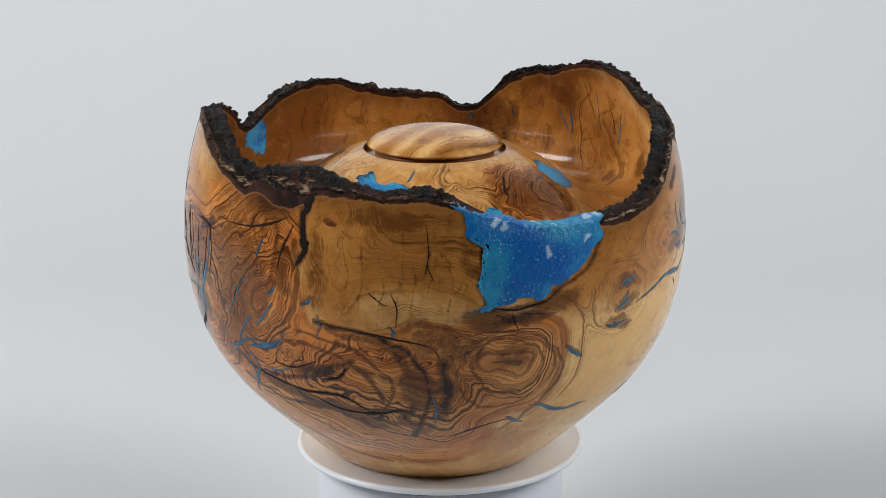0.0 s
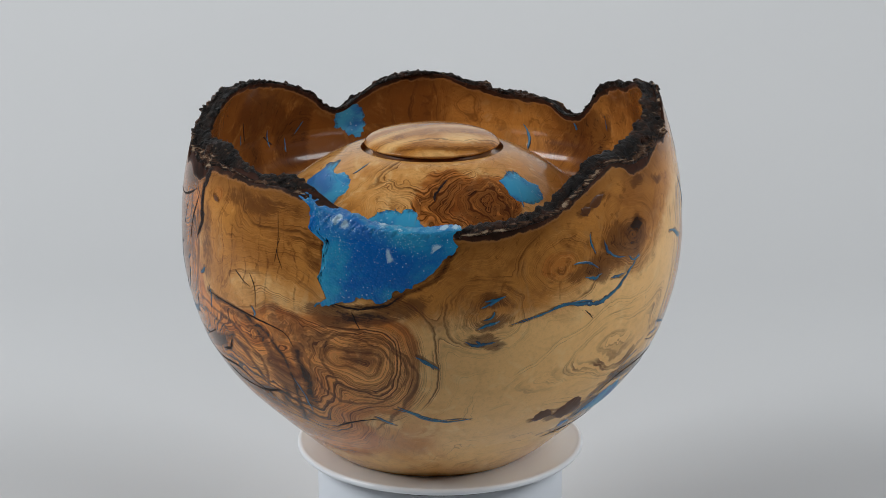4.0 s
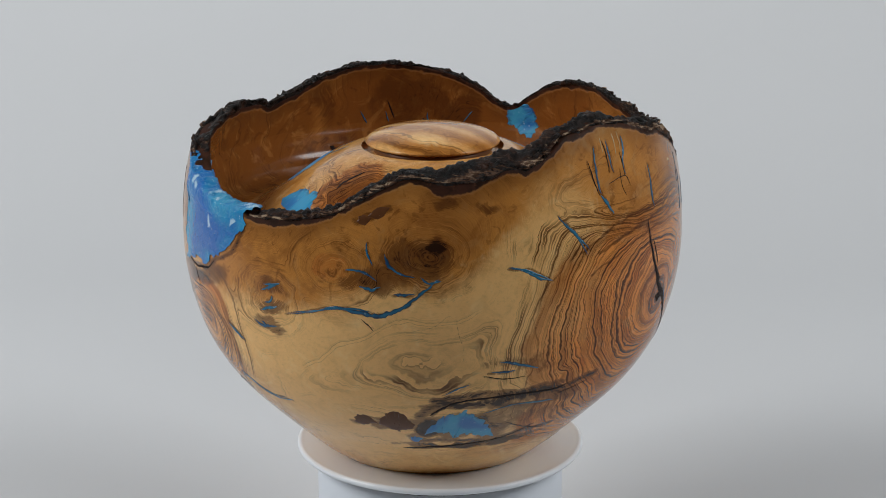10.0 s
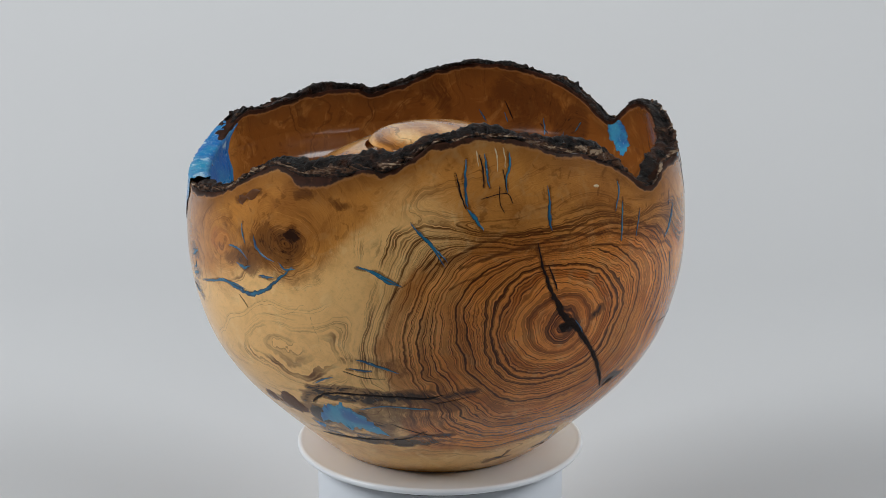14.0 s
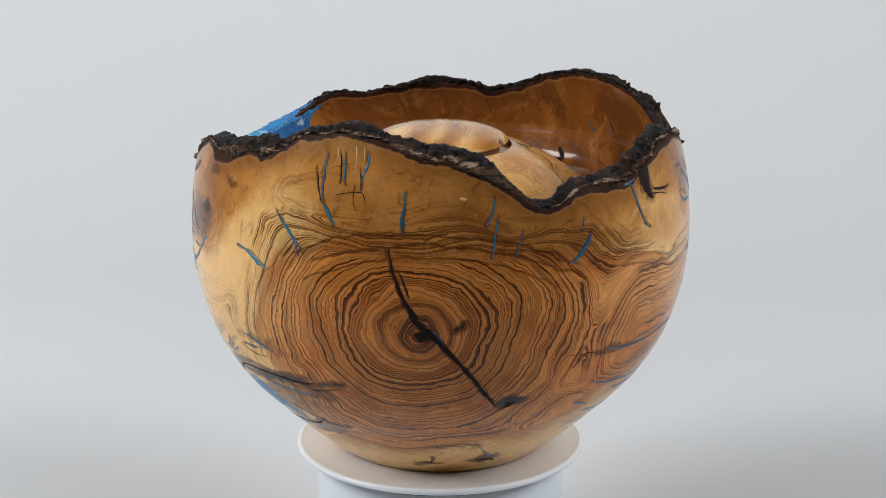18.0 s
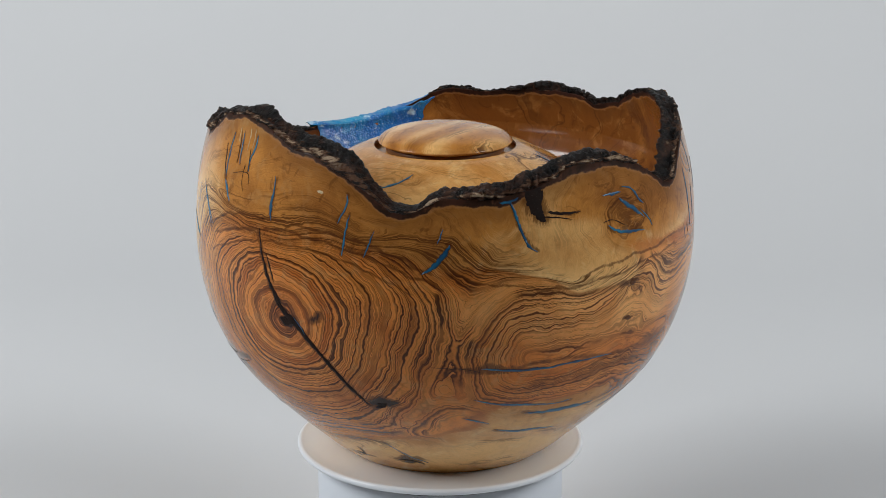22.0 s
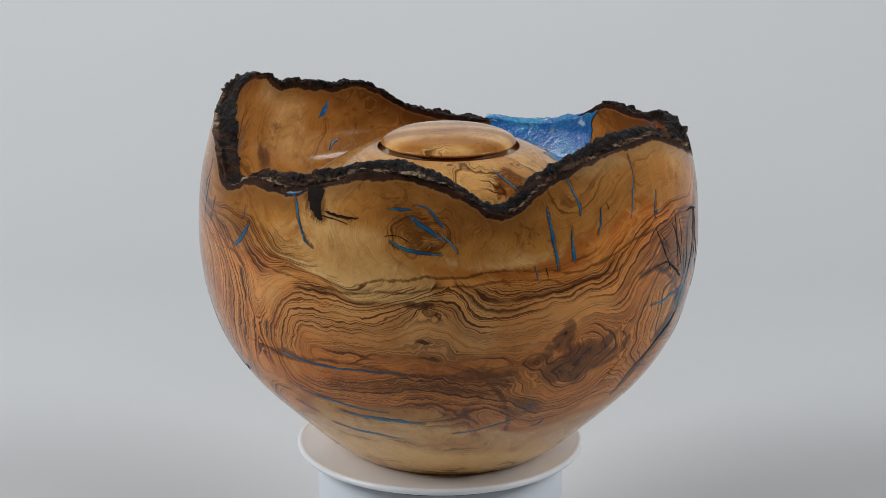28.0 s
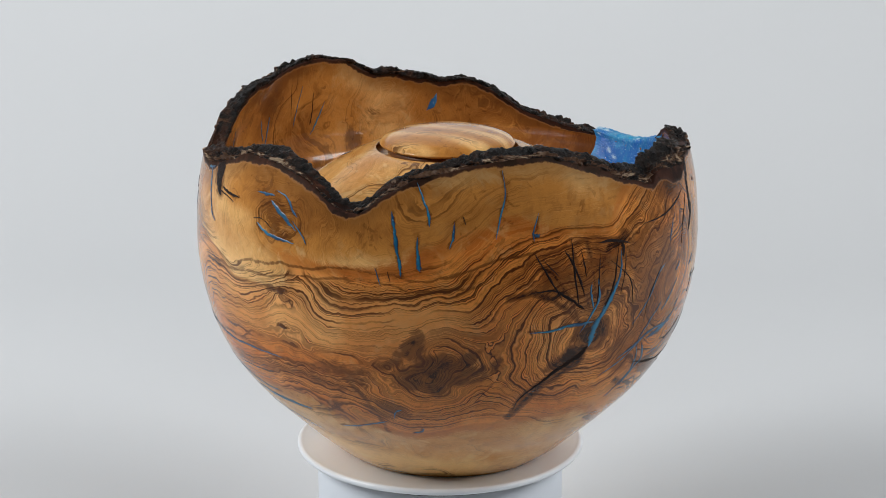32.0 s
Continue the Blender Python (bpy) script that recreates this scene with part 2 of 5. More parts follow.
CRACK = plain_material("black_crack_filler", (0.005, 0.004, 0.004), 0.5, (0.026, 0.011, 0.007), 300, relief=0.6, gloss=0.12)

# ---- mesh helpers ----


def part(name, bm, material, parent, label="", smooth=True):
    """Links a bmesh as one mesh under a thing or part."""
    mesh = bpy.data.meshes.new(name)
    bm.to_mesh(mesh)
    bm.free()
    return mesh_part(name, mesh, material, parent, label, smooth)


def mesh_part(name, mesh, material, parent, label="", smooth=True):
    mesh.materials.append(material)
    if smooth:
        mesh.polygons.foreach_set("use_smooth", [True] * len(mesh.polygons))
    ob = new(name, mesh)
    ob.parent = parent
    return tagged(ob, label)


def sheet_mesh(name, grid, wrap=False, close=False):
    """A mesh from an array of places, rows by columns; wrap joins the last column to the first, close the last row to the first."""
    rows, cols = grid.shape[:2]
    index = np.arange(rows * cols).reshape(rows, cols)
    a = np.vstack([index, index[:1]]) if close else index
    a = np.hstack([a, a[:, :1]]) if wrap else a
    faces = np.stack([a[:-1, :-1], a[:-1, 1:], a[1:, 1:], a[1:, :-1]], -1).reshape(-1, 4)
    mesh = bpy.data.meshes.new(name)
    mesh.vertices.add(rows * cols)
    mesh.vertices.foreach_set("co", grid.reshape(-1).astype(np.float32))
    mesh.loops.add(len(faces) * 4)
    mesh.loops.foreach_set("vertex_index", faces.reshape(-1).astype(np.int32))
    mesh.polygons.add(len(faces))
    mesh.polygons.foreach_set("loop_start", np.arange(0, len(faces) * 4, 4, dtype=np.int32))
    mesh.update(calc_edges=True)
    mesh.validate()
    return mesh


def lathe(outline, steps=96):
    """A turned solid from an outline of (radius, height)."""
    turn = np.linspace(0, 2 * math.pi, steps, endpoint=False)
    r, z = np.array(outline, float).T
    return np.stack([r[:, None] * np.sin(turn), -r[:, None] * np.cos(turn), z[:, None] + 0 * turn], -1)


TABLE = np.random.RandomState(7).rand(32, 32, 32)


def field(p, scale, octaves=3, shift=0.0):
    """Smooth noise about zero at an array of places, in one to three octaves; scale is its cells a metre."""
    total, weight = 0.0, 1.0
    for o in range(octaves):
        q = p * scale * 2 ** o + shift + 11.3 * o
        i = np.floor(q).astype(int)
        u = q - i
        u = u * u * (3 - 2 * u)
        value = 0.0
        for dx in (0, 1):
            for dy in (0, 1):
                for dz in (0, 1):
                    w = (u[..., 0] if dx else 1 - u[..., 0]) * (u[..., 1] if dy else 1 - u[..., 1]) * (u[..., 2] if dz else 1 - u[..., 2])
                    value = value + w * TABLE[(i[..., 0] + dx) % 32, (i[..., 1] + dy) % 32, (i[..., 2] + dz) % 32]
        total = total + weight * (value - 0.5)
        weight *= 0.5
    return total


def smooth_curve(xs, ys, x):
    """A smooth curve through a few stations."""
    xs, ys = np.array(xs, float), np.array(ys, float)
    m = np.gradient(ys, xs)
    i = np.clip(np.searchsorted(xs, x) - 1, 0, len(xs) - 2)
    h = xs[i + 1] - xs[i]
    u = (x - xs[i]) / h
    return (2 * u ** 3 - 3 * u ** 2 + 1) * ys[i] + (u ** 3 - 2 * u ** 2 + u) * h * m[i] + (3 * u ** 2 - 2 * u ** 3) * ys[i + 1] + (u ** 3 - u ** 2) * h * m[i + 1]


# ---- studio ----
def build_studio():
    s = np.linspace(0, 1, 40)
    y = np.concatenate([np.linspace(-1.75, 0.55, 20), 0.55 + 0.75 * np.sin(s[1:] * math.pi / 2), np.full(10, 1.3)])
    z = np.concatenate([np.full(20, 0.0), 0.75 * (1 - np.cos(s[1:] * math.pi / 2)), np.linspace(0.8, 2.2, 10)]) - 0.085
    x = np.linspace(-1.8, 1.8, 30)
    grid = np.stack([x[None, :] + 0 * y[:, None], y[:, None] + 0 * x, z[:, None] + 0 * x], -1)
    sweep = mesh_part("backdrop", sheet_mesh("backdrop", grid), PAPER, None)
    tagged(sweep, "seamless white paper sweep curving up behind the turntable", "backdrop", kind="structure")
    # unseen walls and ceiling, added to shape bounce light and reflections on the vessel
    for name, w, d, h, at in (("bounce_wall_west", 0.1, 3.2, 2.4, (-1.86, -0.25, 1.05)), ("bounce_wall_east", 0.1, 3.2, 2.4, (1.86, -0.25, 1.05)),
                              ("bounce_wall_south", 3.8, 0.1, 2.4, (0, -1.85, 1.05)), ("ceiling", 3.8, 3.3, 0.1, (0, -0.25, 2.25))):
        bm = bmesh.new()
        bmesh.ops.create_cube(bm, size=1, matrix=pose(*at) @ Matrix.Diagonal((w, d, h, 1)))
        ob = part(name, bm, PALE_BOUNCE_WALL if name in ("bounce_wall_west", "bounce_wall_east") else BOUNCE_WALL, None, smooth=False)
        tagged(ob, "added unseen matt grey bounce " + ("ceiling" if name == "ceiling" else "wall"), "ceiling" if name == "ceiling" else "wall", kind="structure")


def build_turntable():
    thing = new("turntable")
    tagged(thing, "white plastic motorised turntable with a glossy round plate", "turntable")
    base = [(0, -0.085), (0.060, -0.085), (0.0612, -0.083), (0.0612, -0.0068), (0.0605, -0.0056), (0, -0.0056)]
    mesh_part("base", sheet_mesh("base", lathe(base, 160), True), BASE, thing, "white cylindrical motor housing", smooth=False)
    gap = [(0.030, -0.0056), (0.0640, -0.0055), (0.0640, -0.0029), (0.030, -0.0029)]
    mesh_part("gap_ring", sheet_mesh("gap_ring", lathe(gap, 160), True, True), RUBBER, thing, "dark gap ring under the plate", smooth=False)
    plate = [(0, -0.0028), (0.0688, -0.0028), (0.0704, -0.0025), (0.0711, -0.0016), (0.0711, -0.0006), (0.0705, 0.0002),
             (0.0696, 0.0005), (0.0687, 0.0003), (0.0677, 0.0), (0.05, 0.0), (0, 0.0)]
    plate = mesh_part("plate", sheet_mesh("plate", lathe(plate, 200), True), PLATE, thing, "glossy white round plate")
    return thing, plate


# ---- the vessel ----
Z_STATIONS = (0, 0.004, 0.012, 0.025, 0.042, 0.06, 0.08, 0.10, 0.12, 0.14, 0.16, 0.18, 0.2)
R_STATIONS = (0.0515, 0.0570, 0.0662, 0.0804, 0.0970, 0.1090, 0.1164, 0.1200, 0.1202, 0.1181, 0.1132, 0.1068, 0.099)
# heights of the bark's crest and foot every five degrees round the rim, in millimetres
CREST = (162.7, 166.2, 169.2, 170.5, 171.8, 171.4, 171.4, 169.9, 167.9, 164.5, 160.9, 159.0, 157.4, 159.5, 162.0, 162.7, 160.4, 157.3, 156.2, 155.1, 156.3, 157.4, 154.3, 149.4, 144.0, 140.1, 139.5, 138.4, 138.8, 138.5, 139.8, 140.9, 143.2, 145.7, 150.7, 156.9, 161.3, 162.7, 162.7, 164.8, 166.7, 169.0, 168.8, 172.9, 177.0, 178.0, 180.1, 179.7, 177.8, 176.0, 173.3, 172.8, 170.9, 165.8, 156.3, 148.7, 147.5, 154.0, 155.0, 155.7, 157.1, 160.4, 162.2, 165.4, 166.0, 165.1, 163.3, 160.0, 154.2, 148.4, 150.7, 158.5)
FOOT = (157.5, 161.4, 163.8, 165.9, 166.7, 167.0, 167.5, 165.1, 161.5, 158.0, 153.8, 151.5, 147.7, 150.1, 146.5, 146.5, 152.3, 153.1, 152.7, 151.6, 152.4, 152.4, 150.3, 147.0, 144.0, 140.1, 139.5, 138.4, 138.8, 136.0, 136.0, 136.9, 138.6, 141.2, 146.6, 151.9, 156.8, 158.9, 154.4, 155.1, 158.3, 161.9, 161.4, 166.0, 171.9, 173.4, 176.0, 175.0, 173.3, 170.4, 166.5, 165.8, 161.6, 157.6, 150.7, 143.9, 144.8, 149.3, 149.6, 148.8, 149.2, 153.3, 156.4, 159.2, 160.0, 160.4, 158.7, 155.4, 150.4, 144.3, 145.6, 153.0)
WALL_THICK = 0.0085
INNER = ((0.1088, 0.1315), (0.1060, 0.1225), (0.1000, 0.1175), (0.0925, 0.1165), (0.085, 0.1195), (0.071, 0.1292),
         (0.056, 0.1400), (0.042, 0.1472), (0.0352, 0.1492), (0.0340, 0.1488), (0.0334, 0.1465), (0.0, 0.1465))


def outer_radius(z):
    return smooth_curve(Z_STATIONS, R_STATIONS, np.clip(z, 0, 0.2))


def rim(values, degrees):
    stations = np.arange(-190, 195, 5.0)
    table = np.array(values)
    table = np.concatenate([table[-2:], table, table[:3]])
    return smooth_curve(stations, table, (degrees + 180) % 360 - 180) * 0.001


def place(degrees, r, z):
    a = np.radians(degrees)
    return np.stack(np.broadcast_arrays(r * np.sin(a), -r * np.cos(a), z), -1)


# knots and pith: degrees, height, start of growth, stretch, half length (lengths in millimetres), lean
KNOTS, HEARTS, STAINS, WILD, BROWNS, BOLDS, LAYERS = [], [], [], [], [], [], []
# soft dark lines in the figure and beside the cracks: degrees, heights, half width, strength
STREAKS = []


def knot(degrees, height, start, stretch, half, lean):
    KNOTS.append((degrees, height, start, stretch, half, lean))


def streak(half, strength, stations):
    """A soft dark line in the figure of the wood through stations of degrees and millimetres."""
    p = np.array(stations, float)
    p[:, 0] = np.degrees(np.unwrap(np.radians(p[:, 0])))
    u = np.linspace(0, len(p) - 1, len(p) * 4)
    k = np.arange(len(p))
    STREAKS.append((smooth_curve(k, p[:, 0], u), smooth_curve(k, p[:, 1], u), half, strength))


def oval(kind, degrees, height, wide, high, lean, strength):
    """A soft oval on the wall: degrees, height, half width, half height in millimetres, lean, strength."""
    kind.append((degrees, height, wide, high, lean, strength))


knot(69.0, 94.7, 0, 1, 0.0, 0)
knot(-139.3, 87.9, 7, 1, 0.0, 0)
knot(-59.5, 79.5, 12, 0.75, 5.3, 0)
knot(-82.5, 68.7, 14, 1, 16.0, -15)
knot(-13.0, 119.0, 33, 0.7, 0.0, 0)
knot(7.5, 130.0, 32, 0.7, 0.0, 0)
knot(151.5, 89.1, 47, 1, 3.2, 0)
knot(151.0, 104.5, 55, 1, 3.0, 0)
knot(150.0, 78.5, 44, 1, 50, 2)
knot(150.5, 135.1, 50, 1, 2.7, 0)
knot(-112.0, 104.9, 15, 1, 10.7, 60)
knot(-95.9, 139.8, 36, 0.8, 0.0, 0)
knot(-173.0, 77.6, 36, 1, 5.3, 40)
knot(-28.9, 99.1, 36, 0.8, 0.0, 0)
knot(-4.0, 39.3, 74, 1.3, 32.0, 0)
knot(-79.5, 91.8, 18, 1.2, 10.7, 0)
knot(135.0, 34.0, 50, 1, 40, 0)
knot(135.0, 8.0, 58, 1, 53.3, 0)
# heartwood
oval(HEARTS, 149.3, 133.8, 69.3, 16.0, 0, 0.2)
oval(HEARTS, -117.2, 102.6, 34.7, 50.7, 0, 0.95)
oval(HEARTS, -97.3, 55.8, 61.3, 34.7, -20, 1)
oval(HEARTS, -87.5, 40.5, 34.7, 13.3, 0, 0.95)
oval(HEARTS, -71.2, 75.1, 24.0, 26.7, 0, 0.95)
oval(HEARTS, -59.4, 76.6, 37.3, 26.7, 0, 0.95)
oval(HEARTS, -81.7, 124.9, 42.7, 32.0, -8, 0.14)
oval(HEARTS, 70.1, 84.3, 82.7, 52.3, 0, 1)
oval(HEARTS, 123.9, 91.4, 69.3, 28.0, 10, 0.95)
oval(HEARTS, 88.3, 46.3, 42.7, 16.0, 0, 0.95)
oval(HEARTS, 149.3, 98.6, 88.0, 24.0, 0, 0.92)
oval(HEARTS, 148.7, 64.4, 74.7, 14.7, 3, 0.9)
oval(HEARTS, -151.4, 97.1, 72.0, 45.3, 0, 0.95)
oval(HEARTS, -170.5, 68.7, 69.3, 32.0, 0, 0.95)
oval(HEARTS, 145.4, 24.8, 88.0, 9.1, 0, 0.02)
oval(HEARTS, -26.5, 54.4, 32.0, 37.3, 0, 0.02)
oval(HEARTS, 132.4, 122.6, 42.7, 10.7, -15, 0.06)
oval(HEARTS, 62.0, 46.0, 46.0, 26.0, 0, 0.95)
oval(HEARTS, 84.8, 12.5, 64.0, 6.9, 0, 0.04)
oval(HEARTS, -95.9, 139.8, 5.3, 4.8, 0, 0.5)
oval(HEARTS, -13.7, 119.5, 9.6, 7.5, 0, 0.5)
oval(HEARTS, 8.5, 117.3, 10.7, 9.1, 0, 0.6)
oval(HEARTS, 127.0, 125.0, 40.0, 13.3, -25, 0.08)
oval(HEARTS, 8.0, 81.8, 24.0, 53.3, 0, 0.03)
oval(HEARTS, -9.1, 75.6, 69.3, 26.7, -10, 0)
oval(HEARTS, 17.6, 109.5, 29.3, 42.7, -20, 0.05)
oval(HEARTS, -118.0, 134.0, 30.0, 24.0, 0, 0.9)
oval(HEARTS, -88.0, 86.0, 24.0, 9.0, -12, 0.9)
# dark stains
oval(STAINS, 150.5, 104.5, 4.2, 2.6, 0, 0.36)
oval(STAINS, 151.5, 89.5, 4.6, 3.0, 0, 0.26)
oval(STAINS, -115.0, 139.0, 24.0, 14.0, 0, 0.34)
oval(STAINS, -112.2, 147.7, 16.0, 10.1, 0, 0.64)
oval(STAINS, -101.0, 71.7, 16.0, 4.3, 10, 0.6)
oval(STAINS, -76.8, 66.1, 6.9, 12.8, 10, 0.45)
oval(STAINS, -83.2, 84.6, 10.7, 5.3, -30, 0.36)
oval(STAINS, -71.2, 72.2, 4.8, 11.7, 0, 0.4)
oval(STAINS, -92.4, 48.8, 34.7, 2.7, -12, 0.5)
oval(STAINS, -104.5, 51.4, 32.0, 2.4, -22, 0.5)
oval(STAINS, -89.2, 90.5, 24.0, 2.4, -18, 0.43)
oval(STAINS, -55.9, 100.6, 16.0, 4.3, 0, 0.6)
oval(STAINS, -63.1, 100.6, 16.0, 5.9, 0, 0.48)
oval(STAINS, -58.9, 79.4, 4.8, 3.5, 0, 0.36)
oval(STAINS, -119.0, 101.8, 29.3, 48.0, 0, 0.24)
oval(STAINS, -112.1, 83.0, 18.7, 18.7, 0, 0.28)
oval(STAINS, -107.2, 117.0, 6.4, 10.7, 0, 0.45)
oval(STAINS, -81.8, 143.0, 34.7, 5.9, 0, 0.4)
oval(STAINS, -65.5, 132.1, 8.0, 24.0, 0, 0.3)
oval(STAINS, -98.8, 122.0, 5.3, 29.3, 0, 0.34)
oval(STAINS, -125.0, 130.4, 13.3, 24.0, 0, 0.34)
oval(STAINS, -90.6, 64.2, 50.7, 25.3, -15, 0.1)
oval(STAINS, -104.1, 53.3, 40.0, 4.3, -22, 0.55)
oval(STAINS, -77.5, 63.0, 8.0, 13.3, 20, 0.43)
oval(STAINS, -74.8, 137.3, 24.0, 16.0, 0, 0.2)
oval(STAINS, 8.3, 133.5, 5.2, 4.2, 0, 0.75)
oval(STAINS, 5.5, 126.0, 17.0, 12.7, 0, 0.52)
oval(STAINS, -1.0, 117.0, 13.0, 9.0, 20, 0.48)
oval(STAINS, -5.0, 115.2, 12.3, 5.9, 0, 0.5)
oval(STAINS, -27.8, 106.9, 11.7, 5.3, 0, 0.44)
oval(STAINS, -27.8, 96.4, 9.6, 4.3, 0, 0.46)
oval(STAINS, -29.0, 88.3, 9.6, 3.7, 0, 0.46)
oval(STAINS, -13.1, 118.7, 4.8, 3.7, 0, 0.4)
oval(STAINS, 8.1, 135.2, 5.9, 3.2, 0, 0.42)
oval(STAINS, -56.9, 83.3, 10.7, 8.0, 0, 0.36)
oval(STAINS, -69.0, 86.8, 13.3, 10.7, -40, 0.36)
oval(STAINS, -76.2, 88.9, 10.7, 18.7, -30, 0.32)
oval(STAINS, -48.0, 104.8, 16.0, 6.9, 0, 0.46)
oval(STAINS, -22.0, 121.7, 72.0, 25.3, 8, 0.23)
oval(STAINS, -43.0, 123.4, 24.0, 16.0, 30, 0.26)
oval(STAINS, 7.7, 120.2, 26.7, 18.7, 0, 0.3)
oval(STAINS, -35.9, 101.4, 24.0, 16.0, -20, 0.26)
oval(STAINS, 7.1, 41.3, 6.4, 6.9, 0, 0.8)
oval(STAINS, 16.2, 42.0, 22.4, 10.1, 0, 0.62)
oval(STAINS, 15.6, 56.6, 16.0, 2.7, 3, 0.75)
oval(STAINS, 29.0, 58.7, 26.7, 4.3, 4, 0.62)
oval(STAINS, 22.5, 27.8, 34.7, 2.7, 3, 0.7)
oval(STAINS, 10.4, 149.9, 5.9, 2.7, 0, 0.46)
oval(STAINS, 29.4, 74.6, 24.0, 5.3, -5, 0.34)
oval(STAINS, 29.8, 48.9, 32.0, 10.7, 0, 0.34)
oval(STAINS, 71.2, 92.5, 5.3, 5.9, 0, 0.9)
oval(STAINS, 78.9, 95.9, 4.3, 3.7, 0, 0.6)
oval(STAINS, 90.3, 52.7, 5.9, 3.2, 0, 0.75)
oval(STAINS, 40.4, 55.3, 16.0, 4.3, -5, 0.55)
oval(STAINS, 68.7, 9.0, 8.0, 2.7, 0, 0.55)
oval(STAINS, 20.8, 146.2, 5.3, 3.2, 0, 0.4)
oval(STAINS, 149.8, 137.2, 14.7, 12.0, 0, 0.34)
oval(STAINS, 164.5, 146.8, 4.3, 5.3, 0, 0.7)
oval(STAINS, 116.9, 73.9, 16.0, 2.7, 0, 0.46)
oval(STAINS, 93.0, 10.5, 9.6, 2.4, 0, 0.6)
oval(STAINS, 148.6, 105.6, 4.3, 2.7, 0, 0.55)
oval(STAINS, -178.7, 86.7, 6.4, 10.7, 0, 0.5)
oval(STAINS, -175.9, 71.4, 16.0, 9.1, 0, 0.52)
oval(STAINS, 176.4, 79.6, 9.1, 5.3, 30, 0.4)
oval(STAINS, 162.6, 72.0, 24.0, 6.4, 5, 0.38)
oval(STAINS, 143.4, 63.6, 53.3, 7.5, 3, 0.32)
oval(STAINS, 174.6, 54.0, 13.3, 9.3, 0, 0.4)
oval(STAINS, 168.0, 133.3, 42.7, 13.3, 0, 0.2)
oval(STAINS, -139.3, 87.9, 9.6, 11.2, 0, 0.66)
oval(STAINS, -143.6, 78.2, 13.3, 5.3, 40, 0.7)
oval(STAINS, -133.5, 127.7, 9.1, 3.7, 0, 0.7)
oval(STAINS, -146.5, 119.1, 24.0, 16.0, 0, 0.38)
oval(STAINS, -150.4, 110.0, 10.7, 2.4, 0, 0.6)
oval(STAINS, -127.6, 79.9, 18.7, 21.3, 0, 0.4)
oval(STAINS, -120.7, 109.4, 24.0, 45.3, 0, 0.44)
oval(STAINS, -138.2, 114.1, 24.0, 24.0, 0, 0.48)
oval(STAINS, -173.0, 77.6, 12.3, 8.5, 30, 0.52)
oval(STAINS, -167.0, 80.3, 9.1, 3.7, 40, 0.5)
oval(STAINS, -168.1, 71.6, 13.3, 5.3, 10, 0.46)
oval(STAINS, -125.9, 95.8, 10.7, 8.0, 0, 0.45)
# unruly grain
oval(WILD, -115.3, 103.5, 37.3, 50.7, 0, 0.9)
oval(WILD, -90.6, 64.2, 53.3, 26.7, -20, 0.7)
oval(WILD, -134.5, 94.2, 42.7, 45.3, 0, 0.9)
oval(WILD, 163.9, 70.3, 34.7, 13.3, 0, 1)
oval(WILD, -62.8, 83.9, 40.0, 24.0, 0, 0.7)
oval(WILD, -173.0, 74.7, 32.0, 18.7, 0, 0.8)
oval(WILD, 0.4, 120.0, 37.3, 18.7, 0, 0.8)
oval(WILD, 26.0, 63.0, 42.7, 13.3, 0, 0.8)
oval(WILD, 150.5, 136.3, 24.0, 16.0, 0, 0.7)
oval(WILD, -27.8, 99.1, 24.0, 16.0, 0, 0.8)
# brown and blond sapwood
oval(BROWNS, -81.7, 129.8, 45.3, 34.7, 0, 0.68)
oval(BROWNS, -82.9, 102.1, 29.3, 10.7, 0, 0.35)
oval(BROWNS, -93.7, 120.7, 10.7, 29.3, 0, 0.5)
oval(BROWNS, -41.0, 96.2, 29.3, 29.3, 0, 0.6)
oval(BROWNS, -12.7, 39.5, 34.7, 34.7, -30, 0.02)
oval(BROWNS, -26.2, 131.9, 16.0, 24.0, 0, 0.35)
oval(BROWNS, -27.0, 127.2, 50.7, 29.3, -20, 0.60)
oval(BROWNS, -15.5, 57.6, 72.0, 32.0, -15, 0)
oval(BROWNS, -16.6, 131.5, 74.7, 29.3, -20, 0.50)
oval(BROWNS, -41.0, 97.8, 21.3, 16.0, 20, 0.6)
oval(BROWNS, 7.4, 126.2, 24.0, 18.7, 0, 0.8)
oval(BROWNS, 26.7, 118.0, 16.0, 34.0, 0, 0.12)
oval(BROWNS, -11.7, 70.6, 90.7, 24.0, -8, 0)
oval(BROWNS, 9.3, 89.3, 42.7, 16.0, -30, 0.06)
oval(BROWNS, -8.6, 132.8, 61.3, 24.0, -5, 0.60)
oval(BROWNS, 20.0, 150.0, 34.0, 17.0, 0, 0.72)
oval(BROWNS, 20.4, 100.6, 45.3, 26.7, 0, 0.04)
oval(BROWNS, 49.3, 156.6, 34.7, 17.0, 0, 0.55)
oval(BROWNS, 70.1, 150.9, 48.0, 14.7, 0, 0.6)
oval(BROWNS, 10.2, 72.1, 40.0, 32.0, 0, 0)
oval(BROWNS, 63.5, 147.3, 88.0, 18.7, 0, 0.55)
oval(BROWNS, 37.8, 120.0, 24.0, 36.0, 0, 0.12)
oval(BROWNS, 93.6, 140.8, 32.0, 16.0, 0, 0.72)
oval(BROWNS, 76.5, 11.8, 69.3, 8.0, 0, 0.05)
oval(BROWNS, 102.2, 138.6, 32.0, 18.7, 0, 0.62)
oval(BROWNS, 130.9, 128.2, 29.3, 12.0, 0, 0.26)
oval(BROWNS, 143.5, 148.2, 26.7, 13.3, 0, 0.55)
